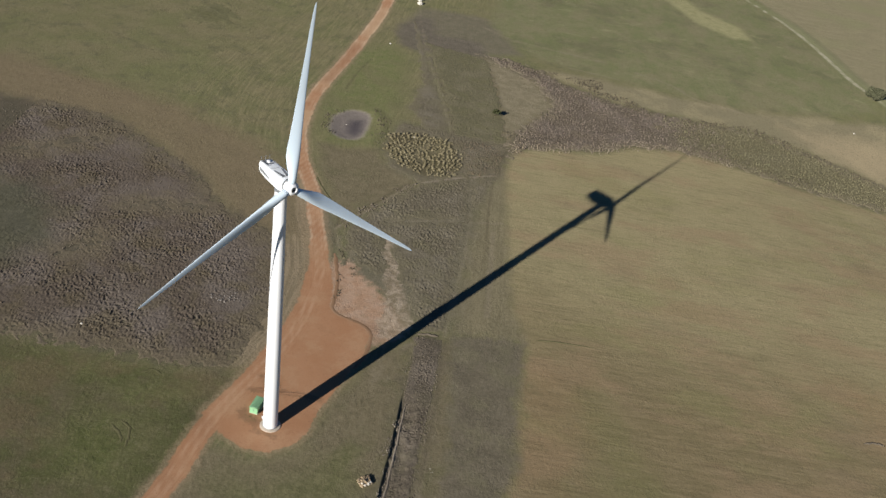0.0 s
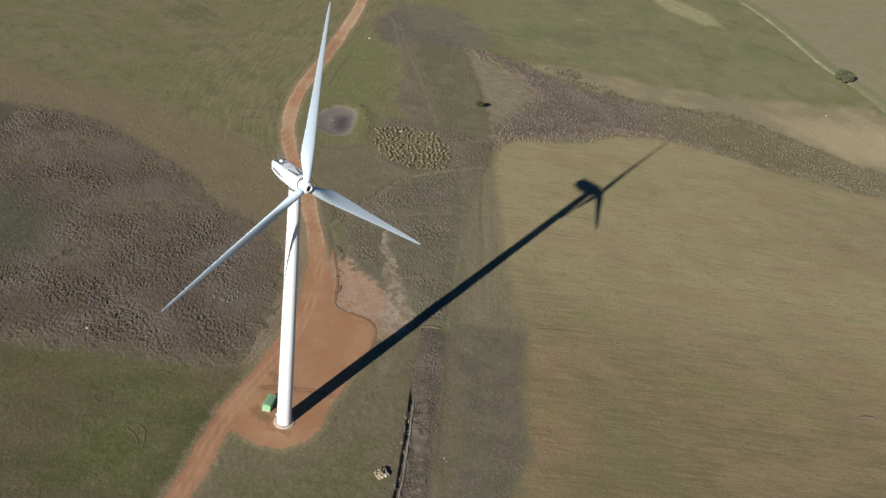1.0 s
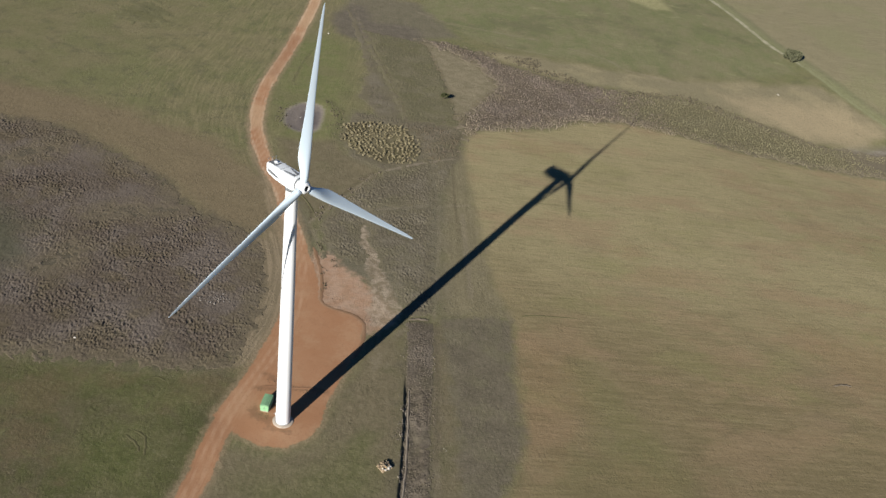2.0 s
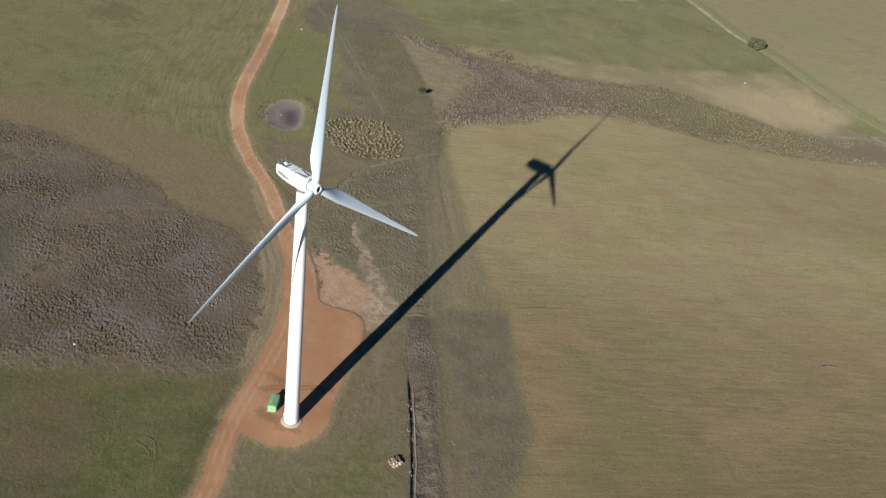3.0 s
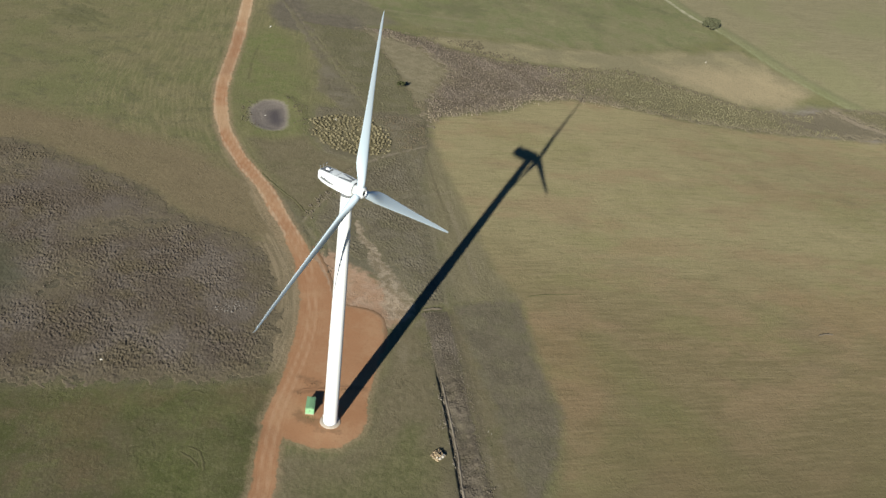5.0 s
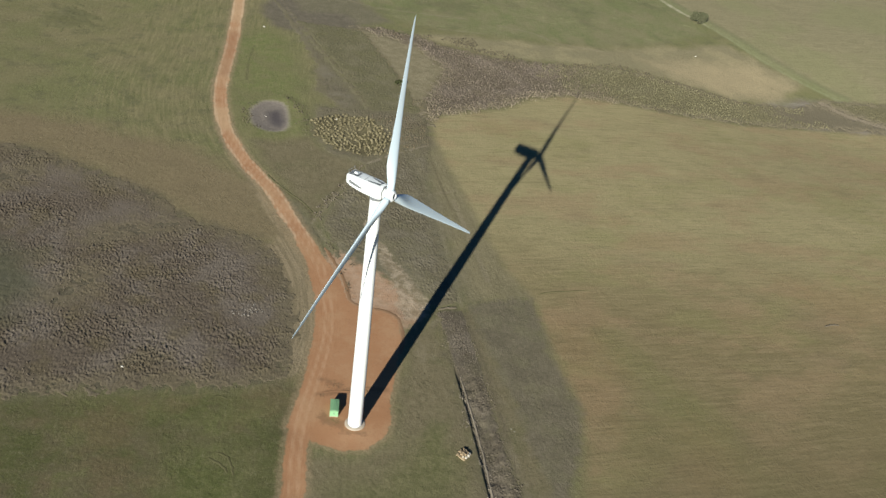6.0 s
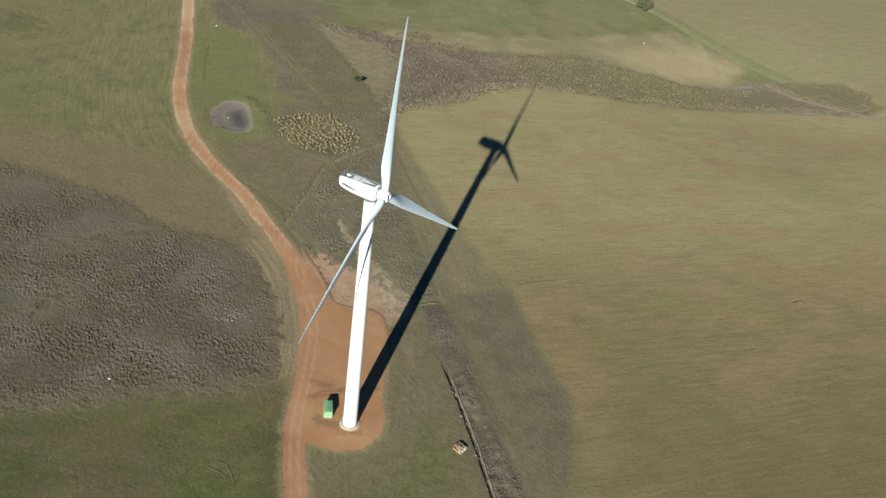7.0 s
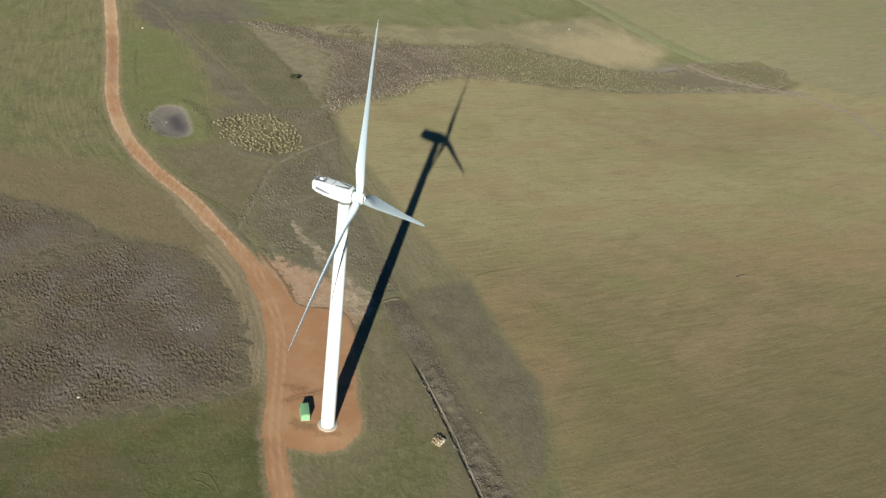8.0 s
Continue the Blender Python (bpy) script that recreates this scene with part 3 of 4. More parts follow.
def sheet_mesh(name, verts, faces, material, smooth=False):
    me = bpy.data.meshes.new(name)
    nv, nf, k = len(verts), len(faces), faces.shape[1]
    me.vertices.add(nv)
    me.vertices.foreach_set("co", verts.astype(np.float32).ravel())
    me.loops.add(nf * k)
    me.loops.foreach_set("vertex_index", faces.astype(np.int32).ravel())
    me.polygons.add(nf)
    me.polygons.foreach_set("loop_start", np.arange(0, nf * k, k, dtype=np.int32))
    me.update(calc_edges=True)
    me.materials.append(material)
    shade(me, smooth)
    return new(name, me)


# ---- the ground ----
def steps(lo, hi, step, grow, reach, extra=()):
    mid = list(np.arange(lo, hi + step, step))
    a, d = lo, step
    while a > -reach:
        d *= grow
        a -= d
        mid.append(a)
    a, d = hi + step, step
    while a < reach:
        d *= grow
        a += d
        mid.append(a)
    return np.unique(np.round(mid + list(extra), 3))


rng = np.random.default_rng(7)


def wave(x, y, size, seed):
    """Cheap smooth noise between -1 and 1."""
    r = np.random.default_rng(seed)
    total = np.zeros(x.shape)
    for i in range(7):
        a, p = r.uniform(0, 2 * math.pi, 2)
        k = 2 * math.pi / size * r.uniform(0.6, 1.7)
        total += np.sin(k * (x * math.cos(a) + y * math.sin(a)) + p + 1.3 * np.sin(k * 0.6 * (x * math.sin(a) - y * math.cos(a)) + 2 * p))
    return total / 4


def height(x, y):
    """The land with its gully, its dam and its small unevenness."""
    z = terrain(x, y)
    pad = np.clip(inside(x, y, PAD) / 6 + 0.8, 0, 1)
    z = z * (1 - pad) + pad * terrain(x, y) * 0.3
    z = z + (1 - pad) * (0.07 * wave(x, y, 23, 1) + 0.025 * wave(x, y, 6, 2)) * np.clip(1.4 - np.hypot(x, y) / 900, 0, 1)
    g = inside(x, y, GULLY)
    side = np.clip((x - 38) / 3, 0, 1)
    cut = np.clip(g / (0.35 + 3.5 * side) + 0.2 * wave(x, y, 3.0, 3), 0, 1) * np.clip((24 - y) / 6, 0, 1)
    z = z - cut * (0.72 + 0.2 * wave(x, y, 7, 4) - 0.45 * side)
    d = inside(x, y, POND)
    z = z - 0.55 * np.clip((d + 1.0) / 5, 0, 1)
    bank = np.exp(-(along(x, y, [(-2, 222), (3, 212), (4, 200), (1, 186)]) / 2.6) ** 2)
    return z + 0.35 * bank


gx = steps(-140, 260, 1.25, 1.05, 4300, [*np.arange(30.5, 38, 0.3), *np.arange(263, 400, 2.5)])
gy = steps(-60, 330, 1.25, 1.05, 4300, np.arange(333, 520, 2.5))
X, Y = np.meshgrid(gx, gy)
xf, yf = X.ravel(), Y.ravel()
nx = len(gx)
quad = (np.arange(len(gy) - 1)[:, None] * nx + np.arange(nx - 1)[None]).ravel()
ground = sheet_mesh("ground", np.stack([xf, yf, height(xf, yf)], 1), np.stack([quad, quad + 1, quad + nx + 1, quad + nx], 1), PASTURE, True)
tagged(ground, "olive and tan winter pasture with heath, fields and red dirt", "ground", kind="structure")


def zone(name, distance):
    a = ground.data.attributes.new(name, "FLOAT", "POINT")
    a.data.foreach_set("value", np.clip(distance, -60, 60).astype(np.float32))


def most(*fields):
    out = fields[0]
    for f in fields[1:]:
        out = np.maximum(out, f)
    return out


def lie(outline):
    return inside(xf, yf, outline)


road_d = along(xf, yf, ROAD)
zone("dirt", most(3.15 - road_d + 0.4 * wave(xf, yf, 30, 5), lie(PAD)))
zone("road_dull", np.minimum(3.4 - road_d, np.minimum(yf - 246, 308 - yf)))
zone("scuffed", lie(RED_FLAT) + 2.0)
zone("shoulder", most(4.6 - road_d, lie(ROAD_WEST), lie(PAD) + 1.5, lie(RED_FLAT) + 2))
zone("pale_dirt", lie(PALE_DIRT))
zone("fresh_green", most(*(lie(o) for o in FRESH)))
zone("damp", most(1.0 - along(xf, yf, [(-9, 13.5), (-3, 14), (5, 14.5), (12, 13.5)]), 1.6 - along(xf, yf, [(-9, 4), (-8, 2), (-4, 0)]), 1.0 - along(xf, yf, [(-4, -3), (2, -4)]), 1.0 - along(xf, yf, [(-8, 20), (-2, 17)])))
zone("heath", most(lie(HEATH_WEST), lie(RUST_SCRUB), lie(GULLY)))
zone("creek", most(lie(CREEK), lie(OLIVE_STRIP), lie(BUSHES)))
zone("east_field", lie(EAST_FIELD))
# northward gradient for the haze in the field's colour
zone("north_haze", yf - 85 + 0.10 * xf)
zone("tan_north", lie(TAN_NORTH))
zone("orange_tan", lie(ORANGE_TAN))
zone("tan_band", most(lie(TAN_BAND) + 6, lie(WEST_MARGIN) + 4, lie(BARE) + 2))
zone("green", lie(GREEN_DAM))
zone("green_north", lie(GREEN_NORTH))
zone("south", lie(GREEN_SOUTH) + 5)
zone("dull", most(lie(SOUTH_EAST), lie([(44, 52), (51, 52), (52, 25), (53, 0), (54, -36), (42, -44)]), lie([(-14, 150), (0, 112), (8, 128), (26, 158), (10, 170), (4, 182), (-8, 178), (-20, 178)])))
zone("green_band", lie(GREEN_BAND))
zone("red_patch", most(*(lie(o) for o in RED_PATCH)))
zone("south_falloff", np.minimum(-15 - yf, xf - 85))
zone("dusty", (yf - 100) / 10)
zone("belt", lie(BELT))
zone("dark_flat", lie(GREY_FLAT))
zone("creek_end", lie(CREEK_END))
zone("rut", 0.6 + most(*(-along(xf, yf, line) for line in RUTS_AND_SHADE)))
zone("road_edge", np.minimum(0.6 - np.abs(road_d - 2.7), (yf - 95) / 8))
zone("margin", lie(WEST_MARGIN))
zone("straw_margin", most(lie(WEST_MARGIN), lie(ROAD_WEST) + 1.5, lie(WEST_SCUFF)))
zone("tan_creek", lie(TAN_CREEK))
zone("wheel", 0.5 - np.abs(road_d - 1.2))
zone("verge", 5.0 - along(xf, yf, [(x + 3, y + 2) for x, y in FAR_TRACK]))
zone("pale_north", lie(PALE_NORTH))
zone("dark_soil", lie(DARK_SOIL))
zone("grey_flat", most(lie(DRAIN_VERGE), lie(WEST_STRIP) - 2, lie(GREY_TOP) - 3, lie(MID)))
zone("track", most(2.4 - along(xf, yf, CREEK_PATH), 0.2 - along(xf, yf, DAM_TRACK), 0.7 - along(xf, yf, [(27, 158), (42, 168), (59, 177)])))
zone("far_track", np.clip((yf - 365) / 12, -3, 1.5) - along(xf, yf, FAR_TRACK))
zone("far_ruts", 1.3 - along(xf, yf, FAR_TRACK))
zone("far_bank", 2.6 - along(xf, yf, [(x + 8, y + 4) for x, y in FAR_TRACK]))
zone("bare", lie(BARE))
zone("faint_track", most(*(w - along(xf, yf, line) for w, line in FAINT)))
zone("pond", lie(POND))
zone("pond_rim", 1.0 - np.abs(lie(POND)))
zone("from_road", 0 * xf)
ground.data.attributes["from_road"].data.foreach_set("value", np.clip(across(xf, yf, ROAD), -400, 400).astype(np.float32))
zone("pond_wet", lie(POND_WET))


# ---- tufts that nobody could count ----
def tuft_shape(seed, flat, rough):
    """A low ragged cushion: a ring, a waist and a top."""
    r = np.random.default_rng(seed)
    v, n = [], 6
    for k, (rad, z) in enumerate(((1.0, -0.15), (0.85, 0.45), (0.45, 0.9))):
        for i in range(n):
            a = 2 * math.pi * (i + 0.5 * k) / n
            q = rad * (1 + rough * r.uniform(-1, 1))
            v.append((q * math.cos(a), q * math.sin(a), flat * z * (1 + rough * r.uniform(-1, 1) * (k > 0))))
    v.append((r.uniform(-0.2, 0.2), r.uniform(-0.2, 0.2), flat * 1.05))
    f = []
    for k in range(2):
        for i in range(n):
            a, b, c, d = k * n + i, k * n + (i + 1) % n, (k + 1) * n + (i + 1) % n, (k + 1) * n + i
            f += [(a, b, d), (b, c, d)] if k % 2 else [(a, b, d), (b, c, d)]
    f += [(2 * n + i, 2 * n + (i + 1) % n, 3 * n) for i in range(n)]
    return np.array(v), np.array(f)


def scatter(name, zones, gap, size, flat, material, label, category, keep=0.9, vary=0.28, clump=9.0, patchy=0.6, edge=0.0, margin=0.5, rough=0.4, holes=(), long=1.0, on_pad=False, west=-1e9, east=1e9, seed=1):
    """Tufts strewn over zones, thinned in patches."""
    r = np.random.default_rng(seed)
    shapes = [tuft_shape(seed * 10 + i, flat, rough) for i in range(6)]
    vs, fs, base = [], [], 0
    for outline in zones:
        o = np.array(outline, float)
        lo, hi = np.maximum(o.min(0), (-190, -75)), o.max(0)
        a, b = np.meshgrid(np.arange(lo[0], hi[0], gap), np.arange(lo[1], hi[1], gap))
        a = a.ravel() + r.uniform(-0.5, 0.5, a.size) * gap
        b = b.ravel() + r.uniform(-0.5, 0.5, b.size) * gap
        ok = inside(a, b, outline) + (2.0 if not on_pad else 0.5) * wave(a, b, 9, seed) > margin
        for hole in holes:
            ok &= inside(a, b, hole) < 1.5 * wave(a, b, 7, seed)
        if not on_pad:
            ok &= (along(a, b, ROAD) > 5.0) & (inside(a, b, PAD) < -1.5)
        ok &= r.uniform(0, 1, a.size) < keep * np.clip(0.85 + patchy * wave(a, b, clump, seed + 3), 0.12, 1) * (np.clip(inside(a, b, outline) / edge, 0.1, 1) if edge else 1)
        ragged_x = a + 16 * wave(a, b, 34, seed + 7)
        ok &= (ragged_x > west) & (ragged_x < east)
        a, b = a[ok], b[ok]
        s = size * np.exp(np.clip(r.normal(0, vary, a.size), -0.6, 0.6)) * (1 + 0.15 * wave(a, b, 14, seed + 5))
        turn, pick, z = r.uniform(0, 2 * math.pi, a.size) if long == 1.0 else r.choice((0, math.pi), a.size) + r.normal(0, 0.3, a.size), r.integers(0, 6, a.size), height(a, b)
        tall = r.uniform(0.7, 1.3, a.size)
        for i in range(6):
            w = np.flatnonzero(pick == i)
            v, f = shapes[i]
            c, d = np.cos(turn[w])[:, None], np.sin(turn[w])[:, None]
            sx = s[w][:, None]
            p = np.stack([a[w][:, None] + sx * (c * v[:, 0] - d * v[:, 1]), b[w][:, None] + sx * (d * v[:, 0] + c * v[:, 1] * long),
                          z[w][:, None] + sx * tall[w][:, None] * v[:, 2]], 2)
            vs.append(p.reshape(-1, 3))
            fs.append((f[None] + (base + np.arange(len(w)) * len(v))[:, None, None]).reshape(-1, 3))
            base += len(w) * len(v)
    ob = sheet_mesh(name, np.concatenate(vs), np.concatenate(fs), material, True)
    return tagged(ob, label, category, kind="stuff")


def lattice(x, y, seed):
    """Gradient noise on a grid of 1 m, about -1 to 1."""
    i, j = np.floor(x).astype(np.int64), np.floor(y).astype(np.int64)
    u, v = x - i, y - j

    def corner(a, b):
        k = ((i + a) * 374761393 + (j + b) * 668265263 + seed * 974634777) & 0xFFFFFFFF
        k = ((k ^ (k >> 13)) * 1274126177) & 0xFFFFFFFF
        ang = (k ^ (k >> 16)) % 3600 * (2 * math.pi / 3600)
        return np.cos(ang) * (u - a) + np.sin(ang) * (v - b)

    fu, fv = u * u * u * (u * (u * 6 - 15) + 10), v * v * v * (v * (v * 6 - 15) + 10)
    return 1.5 * ((corner(0, 0) * (1 - fu) + corner(1, 0) * fu) * (1 - fv) + (corner(0, 1) * (1 - fu) + corner(1, 1) * fu) * fv)


def cover(name, outline, step, grain, tall, material, label, category, seed, holes=(), least=-190, fade=1.5, long=3.2, ragged=1.0, calm=(), mossy=(), lap=3.0):
    """A close mat of growth over a zone: its bumps are modelled, and its edge sinks raggedly into the ground."""
    o = np.array(outline, float)
    lo, hi = np.maximum(o.min(0) - 3, (least, -75)), o.max(0) + 3
    a, b = np.meshgrid(np.arange(lo[0], hi[0], step), np.arange(lo[1], hi[1], step))
    shape = a.shape
    a, b = a.ravel(), b.ravel()
    deep = inside(a, b, outline)
    for hole in holes:
        deep = np.minimum(deep, -inside(a, b, hole) + lap)
    deep = np.minimum(deep, np.minimum(along(a, b, ROAD) - 5.0, -inside(a, b, PAD) - 1.5))
    for w, line in FAINT + [(0.7, DAM_TRACK), (2.6, CREEK_PATH)]:
        deep = np.minimum(deep, along(a, b, line) - w)
    deep = deep + ragged * (2.2 * lattice(a / 5, b / 5, seed) + 1.2 * lattice(a / 1.5, b / 1.5, seed + 1))
    bent, slid = a + 0.7 * lattice(a / 2.3, b / 2.3, seed + 11), b + 0.7 * lattice(a / 2.3, b / 2.3, seed + 12)
    cushions = lattice(bent / grain, slid / (grain * long), seed + 2) + 0.6 * lattice(bent / grain * 1.5, slid / grain * 2.2 / long, seed + 3)
    vigour = np.clip(0.75 + 0.6 * lattice(a / 14, b / 14, seed + 4) + 0.3 * lattice(a / 37, b / 37, seed + 10), 0.3, 1.1)
    quiet = np.zeros(a.shape)
    for patch in calm:
        quiet = np.maximum(quiet, np.clip(0.5 + (inside(a, b, patch) + 5 * lattice(a / 9, b / 9, seed + 6)) / 8, 0, 1))
    moss = np.zeros(a.shape)
    for patch in mossy:
        moss = np.maximum(moss, np.clip(0.5 + (inside(a, b, patch) + 6 * lattice(a / 11, b / 11, seed + 8) + 2 * lattice(a / 3, b / 3, seed + 9)) / 14, 0, 1))
    vigour = vigour * (1 - 0.6 * quiet) * (1 - 0.7 * moss)
    rise = tall * (0.35 + vigour * (0.9 * cushions + 0.25 * np.abs(lattice(a / grain / 3, b / grain / 3, seed + 5))))
    z = height(a, b) + np.where(deep > 0, np.minimum(1, deep / fade), 0) * rise - np.clip(0.35 - deep, 0, 0.5)
    n = shape[1]
    q = (np.arange(shape[0] - 1)[:, None] * n + np.arange(n - 1)[None]).ravel()
    q = q[np.maximum(np.maximum(deep[q], deep[q + 1]), np.maximum(deep[q + n], deep[q + n + 1])) > 0]
    faces = np.stack([q, q + 1, q + n + 1, q + n], 1)
    used, index = np.unique(faces, return_inverse=True)
    ob = sheet_mesh(name, np.stack([a, b, z], 1)[used], index.reshape(-1, 4), material, True)
    ob.data.attributes.new("depth", "FLOAT", "POINT").data.foreach_set("value", np.clip(deep[used], -5, 60).astype(np.float32))
    ob.data.attributes.new("calm", "FLOAT", "POINT").data.foreach_set("value", quiet[used].astype(np.float32))
    ob.data.attributes.new("mossy", "FLOAT", "POINT").data.foreach_set("value", moss[used].astype(np.float32))
    return tagged(ob, label, category, kind="stuff")


def mat_material(name, dark, light, pale, olive, rim, reach, east=()):
    m = Tree(name, 1.0, 0.1, 0.15)
    c = m.mix(m.span(m.noise(0.9, 4, 0.7), 0.35, 0.65), dark, light)
    c = m.mix(m.math("MULTIPLY", m.span(m.noise(0.045, 4, 0.6), 0.44, 0.62), 0.75), c, pale)
    c = m.mix(m.math("MULTIPLY", m.span(m.noise(0.07, 4, 0.6, (1, 1, 1), 40), 0.47, 0.64), 0.55), c, olive)
    c = m.mix(m.math("MULTIPLY", m.span(m.noise(4.0, 3, 0.7), 0.5, 0.75), 0.35), c, pale)
    if east:
        x = m.node("ShaderNodeSeparateXYZ")
        m.put(x.inputs[0], m.pos)
        grain = m.math("MULTIPLY", m.math("SUBTRACT", m.noise(0.03, 4, 0.6), 0.5), 120)
        far = m.span(m.math("ADD", x.outputs[0], grain), 140, 185)
        c = m.mix(m.math("MULTIPLY", far, 0.75), c, m.mix(m.noise(0.9, 4, 0.7), *east))
    c = m.mix(m.math("MULTIPLY", m.attr("calm"), 0.5), c, [0.5 * a + 0.5 * b for a, b in zip(light, pale)])
    c = m.mix(m.math("MULTIPLY", m.attr("mossy"), 0.85), c, m.mix(m.span(m.noise(0.5, 4, 0.7), 0.35, 0.65), (0.080, 0.080, 0.052), (0.114, 0.110, 0.074)))
    d = m.math("ADD", m.math("SUBTRACT", m.attr("depth"), reach * 0.5), m.math("MULTIPLY", m.math("SUBTRACT", m.noise(0.25, 4, 0.65), 0.5), reach * 1.6))
    c = m.mix(m.span(d, -reach, reach), rim, c)
    m.bump(m.noise(2.6, 3, 0.7, (1.4, 0.6, 1)), 0.15, 0.4)
    return m.done(c)


MAT_HEATH = mat_material("heath_mat", (0.094, 0.075, 0.058), (0.140, 0.113, 0.087), (0.166, 0.140, 0.118), (0.118, 0.096, 0.055), (0.158, 0.132, 0.086), 10)
MAT_BLOCK = mat_material("dry_mat", (0.112, 0.096, 0.066), (0.172, 0.150, 0.106), (0.192, 0.169, 0.124), (0.148, 0.134, 0.080), (0.165, 0.145, 0.092), 4)
MAT_CREEK = mat_material("creek_mat", (0.095, 0.078, 0.058), (0.165, 0.138, 0.104), (0.180, 0.148, 0.120), (0.145, 0.120, 0.082), (0.225, 0.190, 0.130), 5,
                         ((0.112, 0.102, 0.055), (0.200, 0.184, 0.105)))
MAT_STRIP = mat_material("strip_mat", (0.112, 0.102, 0.062), (0.158, 0.146, 0.086), (0.180, 0.160, 0.104), (0.138, 0.130, 0.068), (0.150, 0.136, 0.082), 3)
MAT_GULLY = mat_material("gully_mat", (0.085, 0.071, 0.053), (0.138, 0.116, 0.087), (0.180, 0.152, 0.120), (0.115, 0.102, 0.066), (0.150, 0.130, 0.088), 1.0)
# undergrowth darkened: shade in the gaps between shrubs is put into its colour
MAT_SHRUB_GAPS = mat_material("shrub_mat", (0.100, 0.086, 0.050), (0.150, 0.130, 0.078), (0.205, 0.180, 0.110), (0.150, 0.134, 0.066), (0.140, 0.122, 0.075), 3)
MAT_OLIVE = mat_material("olive_mat", (0.110, 0.106, 0.056), (0.158, 0.150, 0.080), (0.180, 0.160, 0.098), (0.120, 0.116, 0.054), (0.165, 0.155, 0.080), 9)
STRAW = tuft_material("straw_tuft", (0.160, 0.130, 0.088), (0.250, 0.208, 0.148), (0.280, 0.235, 0.175))

cover("heath_mat", HEATH_WEST, 0.25, 0.50, 0.35, MAT_HEATH, "dense brown heath over the rough western paddock", "heath", 11, (), -145, 6.0, 3.0, 1.8, calm=CALM, mossy=[SMOOTH_HOLE])
cover("mid_mat", MID_MAT, 0.28, 0.56, 0.30, MAT_BLOCK, "low dry tussock growth in the block beside the field", "tussocks", 12, [BUSHES, GULLY, PALE_DIRT, RED_FLAT], fade=4.0, long=3.2, lap=0.8)
cover("strip_mat", OLIVE_STRIP, 0.42, 0.65, 0.24, MAT_STRIP, "olive brown tussock growth in a straight-edged strip", "tussocks", 14, fade=2.5)
cover("west_strip_mat", WEST_STRIP, 0.5, 0.85, 0.18, MAT_BLOCK, "dull brown tussock growth beside the green flat", "tussocks", 17, fade=6)
cover("creek_mat", CREEK, 0.45, 0.85, 0.60, MAT_CREEK, "pinkish brown sedge along the shallow creek", "sedge", 15, fade=4, long=2.0, ragged=2.2, calm=[CREEK_END])
cover("gully_mat", GULLY, 0.24, 0.42, 0.30, MAT_GULLY, "rough brown dead growth in the gully", "gully growth", 16, fade=3.0, long=1.2, ragged=0.15)
cover("shrub_mat", BUSHES, 0.45, 1.1, 0.22, MAT_SHRUB_GAPS, "dry olive undergrowth between the shrubs", "undergrowth", 18, fade=3, long=1.5)
scatter("heath_tufts", [HEATH_WEST], 1.3, 0.16, 1.5, HEATH, "brown heath tussocks on the rough western paddock", "heath", keep=0.5, vary=0.3, patchy=0.45, edge=8.0, holes=[SMOOTH_HOLE], seed=1)
scatter("bleached_tufts", [PALE_HEATH], 0.7, 0.2, 1.3, BLEACHED, "bleached grey tufts in the brown heath", "tussocks", keep=0.6, margin=-1.2, patchy=0.9, clump=4, seed=9)
scatter("rust_tufts", [RUST_SCRUB], 0.9, 0.18, 1.8, RUST, "rusty brown tussocks beside the yellow shrubs", "tussocks", keep=0.85, margin=-0.5, long=1.3, seed=8)
scatter("straw_tufts", [STRAW_EDGE], 1.1, 0.26, 1.9, STRAW, "pale straw tufts along the edge of the creek", "tussocks", keep=0.55, margin=-2.0, patchy=0.9, seed=2)
scatter("strip_tufts", [OLIVE_STRIP], 1.2, 0.2, 1.3, OLIVE, "olive brown tussocks in a straight-edged strip", "tussocks", keep=0.4, seed=3)
scatter("creek_tufts", [CREEK], 0.95, 0.23, 2.1, CREEKREED, "pinkish brown sedge tussocks along the shallow creek", "sedge", keep=0.85, vary=0.22, patchy=0.6, edge=5.0, holes=[BARE], east=172, seed=4)
scatter("creek_reeds", [CREEK], 1.0, 0.235, 2.2, REED, "yellow green reed tussocks along the shallow creek", "reeds", keep=0.85, vary=0.22, patchy=0.45, edge=4.0, west=150, east=306, seed=14)
scatter("creek_rim_tufts", CREEK_RIMS, 1.2, 0.36, 1.3, DARKTUFT, "dark brown tussocks on the rim of the reeds", "tussocks", keep=0.8, margin=-1.0, seed=15)
scatter("creek_edge_tufts", STREAKS, 1.0, 0.38, 0.9, DARKTUFT, "scattered dark tussocks beside the creek", "tussocks", keep=0.7, margin=-1.0, seed=5)
scatter("gully_clods", [[(35.8, 20), (38.2, 20), (37.8, 4), (37.0, -14), (35.4, -34), (33.8, -66), (31.8, -66), (33.4, -34), (35.0, -14), (35.6, 4)]], 0.5, 0.15, 1.0, PALECLOD,
        "pale crumbled clods along the gully's lip", "clods", keep=0.8, margin=0.0, seed=21)
scatter("bank_tufts", [[(-1, 226), (7, 213), (8, 190), (3, 182), (1, 196), (2, 210), (-4, 222)]], 1.0, 0.28, 1.0, DARKTUFT, "dark tussocks on the bank of the dam", "tussocks", keep=0.4, margin=0.0, seed=13)
cover("pasture_mat", [(-125, 300), (-122, 324), (-110, 336), (-97, 322), (-95, 303), (-111, 296)], 0.6, 1.6, 0.16, MAT_OLIVE, "dark olive tussock growth on the open pasture", "tussocks", 19, fade=8, long=1.3, ragged=2.4)
